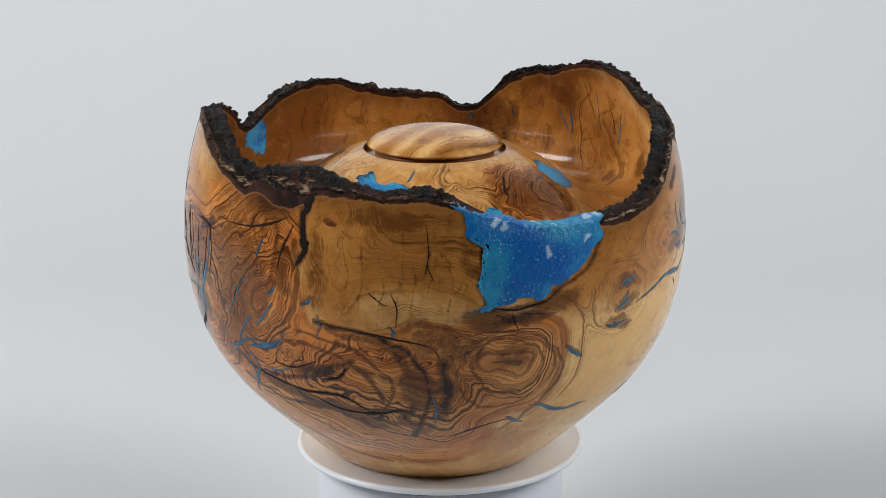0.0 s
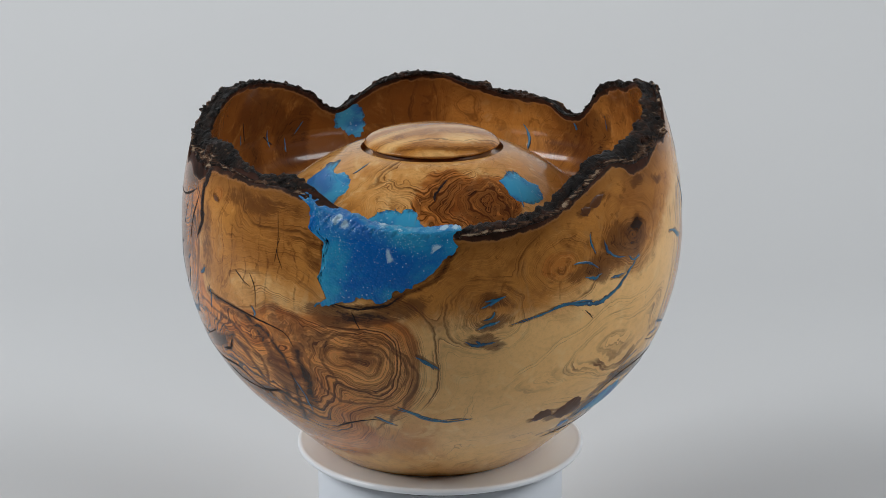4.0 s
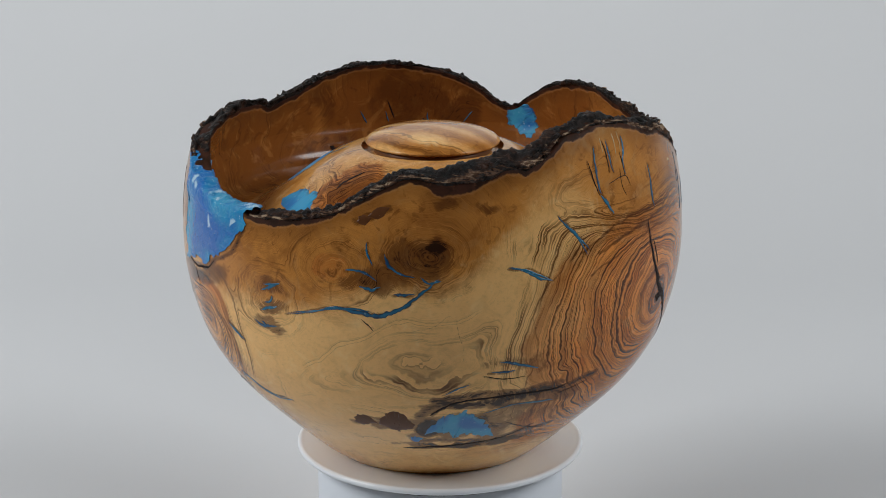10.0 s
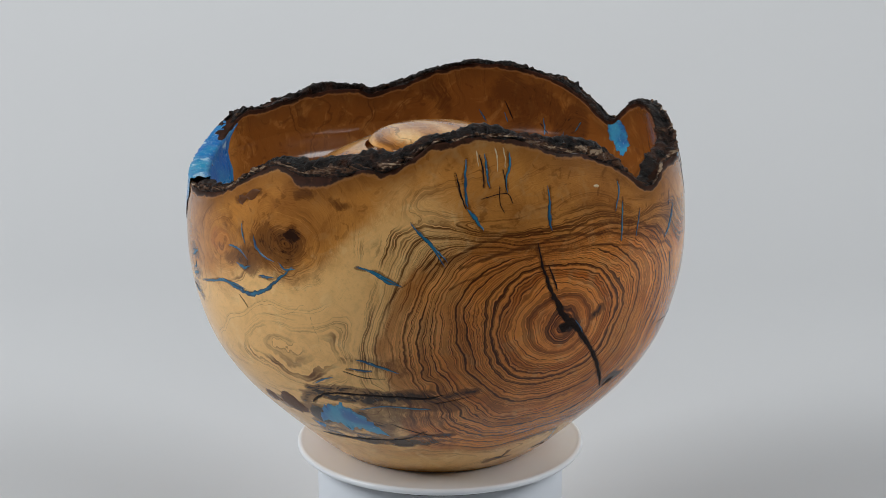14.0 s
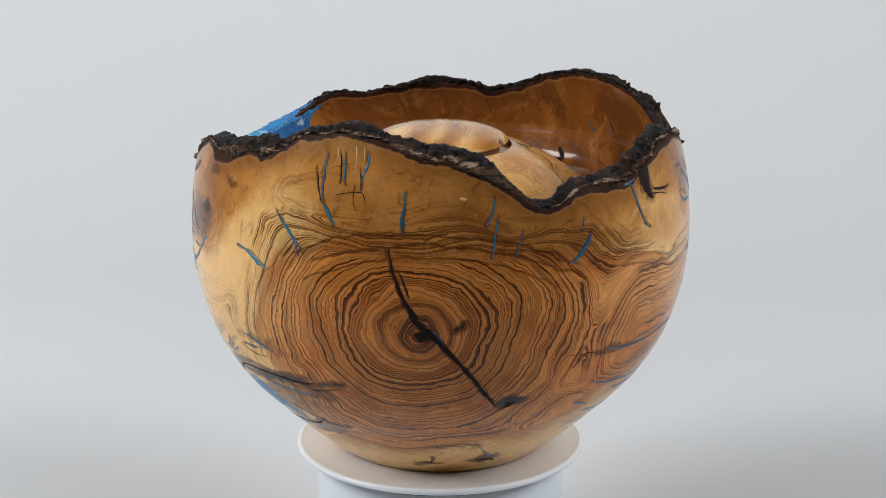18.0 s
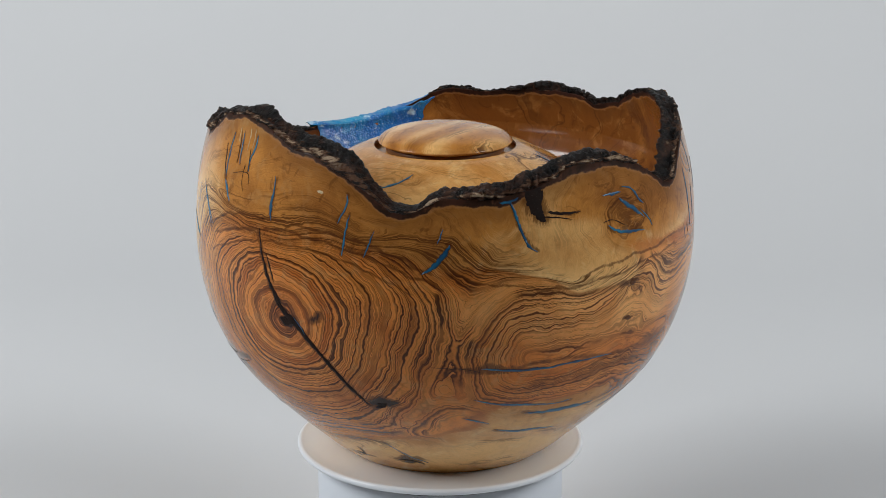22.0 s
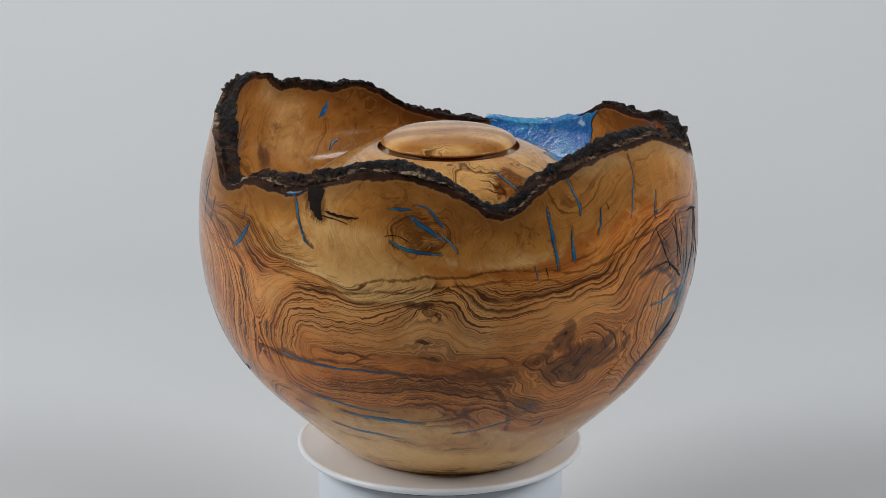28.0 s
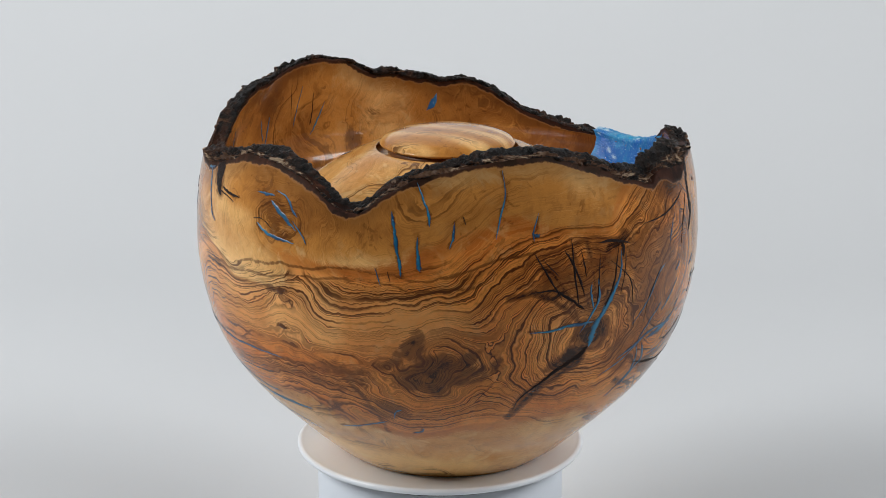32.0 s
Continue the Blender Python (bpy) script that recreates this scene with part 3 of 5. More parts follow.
oval(BROWNS, 132.0, 60.0, 53.3, 4.8, 0, 0.4)
oval(BROWNS, 116.3, 18.5, 80.0, 8.5, 0, 0.05)
oval(BROWNS, 168.1, 141.4, 53.3, 16.0, 0, 0.68)
oval(BROWNS, 131.4, 123.8, 29.3, 13.3, 20, 0.2)
oval(BROWNS, -165.5, 139.2, 40.0, 16.0, -10, 0.62)
oval(BROWNS, 158.9, 50.7, 69.3, 9.1, 3, 0.5)
oval(BROWNS, 148.6, 11.8, 80.0, 8.5, 0, 0.04)
oval(BROWNS, -120.9, 132.2, 21.3, 29.3, 0, 0.6)
oval(BROWNS, 149.3, 99.9, 88.0, 18.7, 0, 0.05)
oval(BROWNS, 132.4, 123.4, 40.0, 12.8, -15, 0.3)
oval(BROWNS, 141.9, 98.6, 45.3, 20.0, 0, 0.06)
oval(BROWNS, -99.6, 44.6, 53.3, 18.7, -10, 0.12)
# level grain between the rings
oval(LAYERS, 70, 138, 60, 10, 0, 0.8)
oval(BROWNS, -58.0, 76.0, 30.0, 26.0, 0, 0.13)
oval(BROWNS, -90.0, 54.0, 40.0, 24.0, -15, 0.16)
oval(BROWNS, -118.0, 108.0, 26.0, 34.0, 0, 0.22)
oval(BROWNS, -140.0, 92.0, 34.0, 30.0, 0, 0.18)
oval(BROWNS, -152.0, 143.0, 42.0, 15.0, 0, 0.62)
# how boldly the growth lines show
oval(BOLDS, 70.1, 90, 82.7, 56, 0, 0.90)
oval(BOLDS, 66, 44, 48, 26, 0, 0.85)
oval(BOLDS, 70.1, 128, 78, 13, 0, 1.05)
oval(BOLDS, 148, 92, 60, 22, 0, 0.55)
oval(BOLDS, 142, 107, 90, 7, 5, 0.70)
oval(BOLDS, 110, 98, 34, 30, 30, 0.85)
oval(BOLDS, -160, 120, 60, 12, 10, 0.78)
oval(BOLDS, -150, 85, 50, 40, 0, 0.78)
oval(BOLDS, 178, 62, 45, 20, 0, 0.72)
oval(BOLDS, 138, 62, 50, 11, 3, 0.6)
oval(BOLDS, -118, 100, 30, 50, 0, 0.80)
oval(BOLDS, -92, 56, 50, 30, -15, 1.0)
oval(BOLDS, -58, 76, 32, 28, 0, 0.68)
oval(BOLDS, -84, 122, 38, 26, 0, 0.22)
oval(BOLDS, 2, 64, 36, 9, 0, 0.24)
oval(BOLDS, -118, 132, 28, 24, 0, 0.80)
oval(BOLDS, 117, 98, 13, 17, 0, 0.4)
oval(BOLDS, 150, 137, 75, 13, 0, 0.15)
oval(BOLDS, -165, 145, 44, 16, 0, 0.22)
oval(BOLDS, 70, 150, 70, 11, 0, 0.24)
oval(BOLDS, -20, 130, 60, 20, 0, 0.14)
# bold dark figure
streak(1.4, 0.55, ((-65.2, 140.0), (-63.8, 130.5), (-63.4, 119.5), (-62.8, 108.0), (-61.5, 104.0), (-57.8, 105.2), (-50.5, 105.6), (-47.6, 110.0), (-43.0, 114.2), (-39.3, 121.5), (-36.6, 129.5)))
streak(4.5, 0.62, ((124.0, 156.0), (125.5, 150.0), (127.0, 144.5)))
streak(1.6, 0.62, ((-99.3, 96.0), (-89.2, 92.6), (-82.0, 88.1), (-77.5, 80.8), (-74.9, 65.9), (-76.2, 49.2), (-79.2, 37.2)))
streak(2.6, 0.50, ((-83.2, 87.2), (-79.7, 77.7), (-78.2, 62.8), (-81.6, 47.0)))
streak(1.8, 0.60, ((-118.0, 62.4), (-105.0, 66.1), (-96.7, 73.8), (-92.0, 78.7)))
streak(1.3, 0.60, ((-126.8, 57.5), (-116.4, 50.4), (-103.3, 50.5), (-92.0, 52.4), (-79.1, 53.3)))
streak(1.2, 0.50, ((-128.0, 36.6), (-115.9, 28.3), (-104.4, 18.9), (-90.6, 14.8)))
streak(1.5, 0.48, ((-108.0, 84.0), (-98.0, 82.0), (-90.0, 74.0), (-86.0, 60.0)))
streak(1.2, 0.46, ((-104.0, 90.0), (-93.0, 86.0), (-86.5, 76.0), (-83.0, 66.0), (-88.0, 44.0)))
streak(3.2, 0.62, ((-71.8, 79.4), (-70.8, 65.9), (-71.9, 52.8)))
streak(1.3, 0.46, ((-124.2, 133.3), (-121.6, 119.0), (-120.1, 101.3), (-121.2, 84.2)))
streak(1.3, 0.48, ((-115.8, 139.1), (-114.4, 124.5), (-115.3, 108.7), (-117.7, 88.7)))
streak(1.5, 0.48, ((-110.1, 141.0), (-108.6, 129.0), (-110.3, 113.2), (-114.6, 92.9)))
streak(1.2, 0.46, ((-129.7, 109.8), (-127.8, 91.8), (-124.0, 79.9)))
streak(1.6, 0.46, ((-104.5, 132.0), (-103.5, 118.0), (-104.5, 104.0), (-107.5, 92.0)))
streak(3.0, 0.52, ((-63.1, 104.0), (-58.3, 100.8), (-52.1, 100.8), (-48.2, 106.5)))
streak(1.0, 0.42, ((-74.8, 91.8), (-64.2, 94.0), (-53.0, 91.8), (-46.4, 81.6), (-44.2, 69.0), (-49.1, 51.7), (-56.3, 39.2)))
streak(0.9, 0.44, ((-65.2, 80.4), (-61.1, 90.8), (-52.8, 86.3), (-49.1, 73.8), (-53.8, 63.1), (-62.0, 65.0), (-65.7, 77.5)))
streak(0.9, 0.40, ((-68.5, 74.0), (-66.5, 88.0), (-58.0, 91.5), (-48.5, 84.0), (-46.5, 70.0), (-53.0, 57.0), (-63.0, 56.0), (-68.5, 66.0)))
streak(0.5, 0.40, ((37.1, 119.3), (31.8, 107.9), (30.2, 95.2), (32.2, 80.8), (29.9, 60.5)))
streak(0.4, 0.34, ((0.6, 92.4), (7.7, 95.4), (11.2, 100.8), (13.6, 95.2), (15.0, 78.5)))
streak(2.2, 0.60, ((8.9, 57.3), (19.5, 59.8), (29.4, 59.0), (41.7, 59.2), (50.4, 61.8)))
streak(1.6, 0.58, ((4.5, 30.5), (12.5, 31.5), (25.5, 29.1), (36.0, 32.1), (45.6, 33.9)))
streak(2.2, 0.50, ((24.0, 53.0), (33.0, 51.0), (44.0, 52.0)))
streak(2.6, 0.55, ((5.0, 48.0), (9.0, 53.5), (15.0, 57.0)))
streak(1.5, 0.55, ((-158.9, 108.9), (-151.6, 110.1), (-146.4, 101.1), (-141.8, 92.8)))
streak(1.4, 0.55, ((-151.7, 122.8), (-147.8, 114.3), (-143.5, 97.5)))
streak(1.4, 0.55, ((-145.1, 128.7), (-142.4, 112.8), (-140.0, 99.0)))
streak(1.6, 0.55, ((-140.9, 130.0), (-139.6, 111.9), (-138.7, 101.2)))
streak(1.5, 0.52, ((-133.4, 127.6), (-134.3, 115.2), (-136.4, 100.4)))
streak(2.2, 0.60, ((-139.2, 87.8), (-141.6, 74.4), (-149.3, 65.1), (-155.9, 48.6)))
streak(1.6, 0.50, ((-130.2, 123.9), (-124.3, 100.5), (-122.9, 77.4)))
streak(1.6, 0.46, ((-122.6, 125.9), (-117.9, 102.6), (-117.8, 86.0)))
streak(1.3, 0.46, ((-153.0, 126.0), (-143.0, 131.0), (-133.0, 130.0), (-126.0, 124.0)))
streak(1.6, 0.42, ((163.0, 70.0), (167.9, 61.0), (170.7, 48.0), (172.0, 38.0)))
streak(2.6, 0.42, ((-178.0, 84.0), (-174.0, 74.0), (-165.0, 70.0), (-160.0, 80.0)))
streak(0.9, 0.44, ((136.6, 114.1), (154.5, 118.9), (170.5, 120.7), (-175.3, 117.3), (-163.7, 124.5), (-151.5, 130.1)))
streak(0.8, 0.42, ((112.0, 116.0), (124.0, 111.5), (138.0, 110.0), (152.0, 113.5), (170.0, 116.5), (-176.0, 112.0), (-164.0, 116.0)))
streak(1.6, 0.40, ((110.0, 74.5), (119.4, 71.9), (132.0, 75.4), (150.6, 71.3), (161.3, 74.8), (168.8, 66.6)))
streak(0.8, 0.50, ((41.0, 124.0), (54.0, 133.5), (70.0, 136.0), (90.0, 131.0), (104.0, 119.0)))
streak(0.9, 0.50, ((46.0, 122.0), (58.0, 129.0), (72.0, 131.5), (90.0, 126.0), (106.0, 113.0)))
streak(0.7, 0.46, ((44.0, 113.0), (56.0, 122.5), (72.0, 126.5), (88.0, 121.0), (100.0, 110.0)))
for at_deg, at_top, at_low in ((-93.0, 128, 98), (-89.5, 138, 104), (-85.5, 132, 96), (-81.0, 146, 108), (-78.5, 128, 98), (-74.5, 142, 112), (-71.0, 124, 100), (-67.5, 128, 110)):
    streak(0.7, 0.30, ((at_deg, at_top), (at_deg + 0.9, at_top * 0.6 + at_low * 0.4), (at_deg - 0.4, at_low)))
# brown figure on the dome: degrees, radius, reach, strength, red
DOME_STAINS = (
    (-32.3, 59.0, 18.7, 0.44, 0.9),
    (-12.0, 62.0, 14.0, 0.42, 0.9),
    (-58.9, 63.1, 12.0, 0.25, 0.2),
    (-20.9, 62.6, 16.0, 0.46, 0.9),
    (-174.0, 54.5, 13.3, 0.4, 0.6),
    (-91.8, 66.3, 10.7, 0.4, 0.4),
)
# the lower edge of the large resin fill: degrees and millimetres
PATCH_AT = (-69.6, -68.0, -66.3, -64.6, -64.0, -63.4, -62.6, -57.8, -53.5, -50.5, -48.6, -44.0, -40.3, -37.6, -36.2, -34.5)
PATCH_LOW = (150.4, 146.0, 139.5, 130.5, 119.5, 108.5, 105.0, 106.7, 107.6, 107.6, 111.0, 115.2, 121.5, 129.5, 134.5, 137.6)
# the upper edge, which dips below the bark
PATCH_RIM = (151.5, 149.5, 147.8, 146.4, 145.8, 145.4, 145.0, 143.8, 141.4, 140.2, 139.6, 138.8, 139.4, 140.0, 140.2, 140.0)


def wood_fields(p):
    """The growth-ring number, the shares of heartwood, stain and brown, and the boldness of the lines at an array of places in the vessel."""
    mm = p * 1000
    warp = np.stack([field(p, 22, 3, s) for s in (0.0, 5.1, 9.7)], -1) * 9
    q = mm + warp
    total = 0.0
    radius = np.maximum(np.hypot(q[..., 0], q[..., 1]), 1.0)
    bearing = np.arctan2(q[..., 0], -q[..., 1])
    for degrees, z, offset, width, length, lean in KNOTS:
        turn = (bearing - math.radians(degrees) + math.pi) % (2 * math.pi) - math.pi
        x, y = turn * radius, (q[..., 2] - z) * 1.15
        c, s = math.cos(math.radians(lean)), math.sin(math.radians(lean))
        along = np.maximum(np.abs(x * c + y * s) - length, 0)
        d = np.hypot(along, y * c - x * s) / width + offset + np.maximum(0, 20 - radius)
        total = total + np.exp(-d / 4.5)
    ring = -4.5 * np.log(np.maximum(total, 1e-60))
    shape = p.shape[:-1]
    plain = mm.reshape(-1, 3)
    round_deg = np.degrees(np.arctan2(plain[:, 0], -plain[:, 1]))
    tall = plain[:, 2]

    def lay(base, ovals, places, soft, power=2.0, most=False):
        """Lays soft ovals over a field, each only where it reaches."""
        out = np.full(len(plain), base)
        places = places.reshape(-1, 3)
        for degrees, z, wide, high, lean, value in ovals:
            reach = (1 + soft) * max(wide, high) + 12
            near = np.nonzero((np.abs(tall - z) < reach) & (np.abs((round_deg - degrees + 180) % 360 - 180) < math.degrees(reach / 45)))[0]
            share = blob(places[near], degrees, z, wide, high, lean, soft, power)
            out[near] = np.maximum(out[near], value * share) if most else out[near] + (value - out[near]) * share
        return out.reshape(shape)

    heart = lay(0.18, HEARTS, q, 0.36, 2.6)
    ring = ring / 3.7 - heart * 4
    level = lay(0.0, LAYERS, q, 0.5)
    ring = ring * (1 - level) + (q[..., 2] / 2.3 - 34 + 1.5 * field(p, 30, 2, 1.7)) * level
    ring = ring + lay(0.0, WILD, q, 0.6, most=True) * field(p, 52, 3, 6.6) * 4.6
    brown = lay(0.3, BROWNS, q, 0.5)
    bold = lay(0.07, BOLDS, q, 0.4)
    soft = mm + warp * 0.5 + np.stack([field(p, 130, 3, s) for s in (2.0, 4.1, 7.7)], -1) * 5
    stain = lay(0.0, STAINS, soft, 0.7, most=True).reshape(-1)
    jog = np.stack([field(p, 150, 2, s) for s in (3.0, 8.1)], -1).reshape(-1, 2) * 2.2
    for line_deg, line_z, half, strength in STREAKS:
        reach = half * 2.5 + 5
        mean = line_deg.mean()
        turn = (round_deg - mean + 180) % 360 - 180
        wide = np.abs(line_deg - mean).max() + math.degrees(reach / 90)
        near = np.nonzero((np.abs(turn) < wide) & (tall > line_z.min() - reach) & (tall < line_z.max() + reach))[0]
        across = np.radians(turn[near]) * np.hypot(plain[near, 0], plain[near, 1]) + jog[near, 0]
        up = (tall[near] + jog[near, 1]) * 1.12
        best = np.full(len(near), 1e9)
        r = outer_radius(line_z * 0.001) * 1000
        xs, ys = np.radians(line_deg - mean) * r, line_z * 1.12
        for x, y, dx, dy in zip(xs[:-1], ys[:-1], np.diff(xs), np.diff(ys)):
            f = np.clip(((across - x) * dx + (up - y) * dy) / (dx * dx + dy * dy + 1e-9), 0, 1)
            best = np.minimum(best, (across - x - f * dx) ** 2 + (up - y - f * dy) ** 2)
        stain[near] = np.maximum(stain[near], strength * np.exp(-best / (2 * (half * 0.9) ** 2)))
    stain = stain.reshape(shape)
    wall = np.where(mm[..., 2] < 105, 1.0, np.clip((np.hypot(mm[..., 0], mm[..., 1]) - 88) / 14, 0, 1))
    stain, heart, brown = stain * wall, heart * wall + 0.1 * (1 - wall), brown * wall + 0.30 * (1 - wall)
    bold = bold * wall + 0.12 * (1 - wall)
    for degrees, r, reach, value, red in DOME_STAINS:
        a = math.radians(degrees)
        d = np.hypot(soft[..., 0] - r * math.sin(a), soft[..., 1] + r * math.cos(a)) / reach
        spot = np.clip(1.4 - d, 0, 1) * (1 - wall)
        stain, heart = np.maximum(stain, value * spot), np.maximum(heart, red * spot)
        bold = np.maximum(bold, spot * red)
        ring = ring - 4 * spot * (1 - wall)
    return ring, heart, stain, brown, bold


def blob(q, degrees, z, wide, high, lean, soft, power=2.0):
    """One in the middle of a soft oval on the wall, falling to none outside."""
    a = math.radians(degrees)
    radius = np.maximum(np.hypot(q[..., 0], q[..., 1]), 1.0)
    turn = np.arctan2(q[..., 0], -q[..., 1]) - a
    turn = (turn + math.pi) % (2 * math.pi) - math.pi
    x, y = turn * radius, (q[..., 2] - z) * 1.12
    c, s = math.cos(math.radians(lean)), math.sin(math.radians(lean))
    d = (np.abs((x * c + y * s) / wide) ** power + np.abs((y * c - x * s) / high) ** power) ** (1 / power)
    u = np.clip((1 + soft - d) / (2 * soft), 0, 1)
    return u * u * (3 - 2 * u)


def bark_foot(deg):
    """Where the bark begins above the dark inner bark, which is turned smooth with the wood."""
    low, crest = rim(FOOT, deg), rim(CREST, deg)
    share = 0.30 + 1.0 * field(place(deg, 0.12, 0 * deg), 45, 3, 5.0)
    low = low - 0.0022 * np.clip((17.5 - np.abs((deg + 52 + 180) % 360 - 180)) / 1.5, 0, 1)
    return low + np.clip(share, 0.08, 0.36) * np.maximum(crest - low, 0)


def bark_inside(deg):
    """Where the bark ends on the inner face: a narrower band than outside."""
    low, crest = bark_foot(deg), rim(CREST, deg)
    return low + 0.52 * np.maximum(crest - low, 0)


def build_vessel():
    thing = new("wooden_vessel")
    tagged(thing, "turned olive-wood vessel, live bark edge and blue resin, on turntable", "wooden vessel")
    build_veins(thing)
    cols = 1440
    deg = np.arange(cols) * 360 / cols
    foot, low, top = bark_foot(deg), rim(FOOT, deg), bark_inside(deg)
    f = np.linspace(0, 1, 320) ** 1.05
    zo = foot[None, :] * f[:, None]
    outer = place(deg[None, :], outer_radius(zo), zo)
    lip = np.stack([place(deg, outer_radius(foot) - 0.0007, foot), place(deg, outer_radius(top) - WALL_THICK + 0.0007, top)])
    floor = np.stack([place(deg, r, np.full(cols, 0.0)) for r in (0.001, 0.03)])
    u = np.linspace(0, 1, 40)[:, None]
    zi = top[None, :] * (1 - u) + 0.137 * u
    upper = place(deg[None, :], outer_radius(zi) - WALL_THICK, zi)
    knots = np.array(INNER)
    s = np.linspace(0, len(knots) - 1, 130)
    ri = smooth_curve(np.arange(len(knots)), knots[:, 0], s)
    zi = smooth_curve(np.arange(len(knots)), knots[:, 1], s)
    lower = place(deg[None, :], np.maximum(ri, 0.0005)[:, None], zi[:, None])
    grid = np.concatenate([floor, outer, lip, upper, lower])
    mesh = sheet_mesh("body", grid, True)
    ring, heart, stain, brown, bold = wood_fields(grid)
    edge = (low[None, :] - grid[..., 2]) * 1000
    edge[-171:] = (top[None, :] - 0.0012 - grid[-171:, :, 2]) * 1000
    edge[-130:] = 50
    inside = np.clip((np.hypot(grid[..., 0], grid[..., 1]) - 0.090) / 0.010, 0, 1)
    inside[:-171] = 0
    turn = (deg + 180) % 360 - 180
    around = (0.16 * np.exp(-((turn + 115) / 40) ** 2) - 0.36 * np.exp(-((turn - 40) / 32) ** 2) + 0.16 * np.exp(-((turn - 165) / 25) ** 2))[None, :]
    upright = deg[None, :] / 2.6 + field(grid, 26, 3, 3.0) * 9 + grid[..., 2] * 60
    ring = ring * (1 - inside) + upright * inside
    # inner wall: brown figure, with the shade inside the vessel put into its colour
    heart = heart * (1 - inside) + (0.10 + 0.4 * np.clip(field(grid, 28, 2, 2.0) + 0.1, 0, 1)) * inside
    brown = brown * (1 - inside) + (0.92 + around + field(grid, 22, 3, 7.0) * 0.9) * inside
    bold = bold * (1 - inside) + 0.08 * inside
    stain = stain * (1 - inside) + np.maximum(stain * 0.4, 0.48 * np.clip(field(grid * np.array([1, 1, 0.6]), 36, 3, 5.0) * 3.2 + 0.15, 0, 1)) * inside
    for name, values in (("ring", ring), ("heart", heart), ("stain", stain), ("edge", edge), ("brown", brown), ("bold", bold)):
        mesh.attributes.new(name, "FLOAT", "POINT").data.foreach_set("value", values.reshape(-1).astype(np.float32))
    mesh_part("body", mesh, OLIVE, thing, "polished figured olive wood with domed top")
    build_bark(thing)
    build_patch(thing)
    return thing


def plates(p, scale):
    """Bark plates: high in the middle of uneven cells, low at their seams."""
    q = p * scale + field(p, scale * 0.6, 2)[..., None] * 1.2
    base = np.floor(q).astype(int)
    first, second = np.full(p.shape[:-1], 9.0), np.full(p.shape[:-1], 9.0)
    for dx in (-1, 0, 1):
        for dy in (-1, 0, 1):
            for dz in (-1, 0, 1):
                cell = base + np.array([dx, dy, dz])
                i, j, k = (cell % 32)[..., 0], (cell % 32)[..., 1], (cell % 32)[..., 2]
                point = cell + np.stack([TABLE[i, j, k], TABLE[j, k, i], TABLE[k, i, j]], -1)
                d = np.linalg.norm(q - point, axis=-1)
                second = np.minimum(second, np.maximum(first, d))
                first = np.minimum(first, d)
    return np.clip((second - first) * 1.6, 0, 1) - 0.5


def build_bark(thing):
    cols = 2200
    deg = np.arange(cols) * 360 / cols
    foot, crest = bark_foot(deg), rim(CREST, deg)
    crest = np.maximum(crest, foot + 0.0008)
    pinch = np.clip((17.0 - np.abs((deg - 360 * (deg > 180)) + 52)) / 1.2, 0, 1)
    sink = 0.006 * pinch
    foot, crest = foot - sink, crest - sink
    high = crest - foot
    top = bark_inside(deg) - sink
    ro, rt = outer_radius(foot), outer_radius(crest)
    ri = outer_radius(top) - WALL_THICK
    stations = [(ro - 0.0004, foot - 0.0008), (ro + 0.0002, foot), (ro * 0.6 + rt * 0.4 + 0.0003, foot + 0.35 * high), (rt * 0.8 + ro * 0.2 - 0.0003, foot + 0.62 * high),
                (rt - 0.0014, crest - 0.0024), (rt - 0.0042, crest - 0.0009), (rt - 0.0068, crest - 0.0002), (rt - WALL_THICK - 0.0001, crest - 0.2 * (crest - top)),
                (ri - 0.0003, top + 0.1 * (crest - top)), (ri + 0.0006, top - 0.0008)]
    r = np.stack([a for a, b in stations])
    z = np.stack([b for a, b in stations])
    s = np.linspace(0, len(stations) - 1, 30)
    k = np.arange(len(stations))
    r = np.stack([smooth_curve(k, r[:, j], s) for j in range(cols)], 1)
    z = np.stack([smooth_curve(k, z[:, j], s) for j in range(cols)], 1)
    r = r * (1 - pinch) + (outer_radius(foot) - WALL_THICK / 2 + 0.2 * (r - r.mean(0))) * pinch
    grid = place(deg[None, :], r, z)
    lump = 0.9 * field(grid, 75, 3, 1.5) + (0.25 + 0.9 * np.clip(field(grid, 40, 2, 8.0) + 0.2, 0, 1)) * plates(grid * np.array([1.0, 1.0, 1.7]), 210) + 0.5 * field(grid, 420, 2)
    show = np.clip(np.minimum(s, s[-1] - s) / 1.5, 0, 1)[:, None] * (np.clip(high / 0.003, 0, 1) * (1 - pinch))[None, :]
    a = np.radians(deg)
    lift = np.sin(np.clip((s - 1) / 7, 0, 1) * math.pi)[:, None]
    out = np.cos(np.clip((s - 1) / 7, 0, 1) * math.pi)[:, None]
    push = lump * show * 0.0035
    grid[..., 2] += push * lift
    grid[..., 0] += push * out * np.sin(a)
    grid[..., 1] -= push * out * np.cos(a)
    mesh = sheet_mesh("bark_edge", grid, True, True)
    layer = np.clip(1 - np.abs(s - 2.0) / 1.5, 0, 1)[:, None] + 0 * deg
    mesh.attributes.new("layer", "FLOAT", "POINT").data.foreach_set("value", layer.reshape(-1).astype(np.float32))
    mesh_part("bark_edge", mesh, BARK, thing, "rough black-brown natural bark rim")


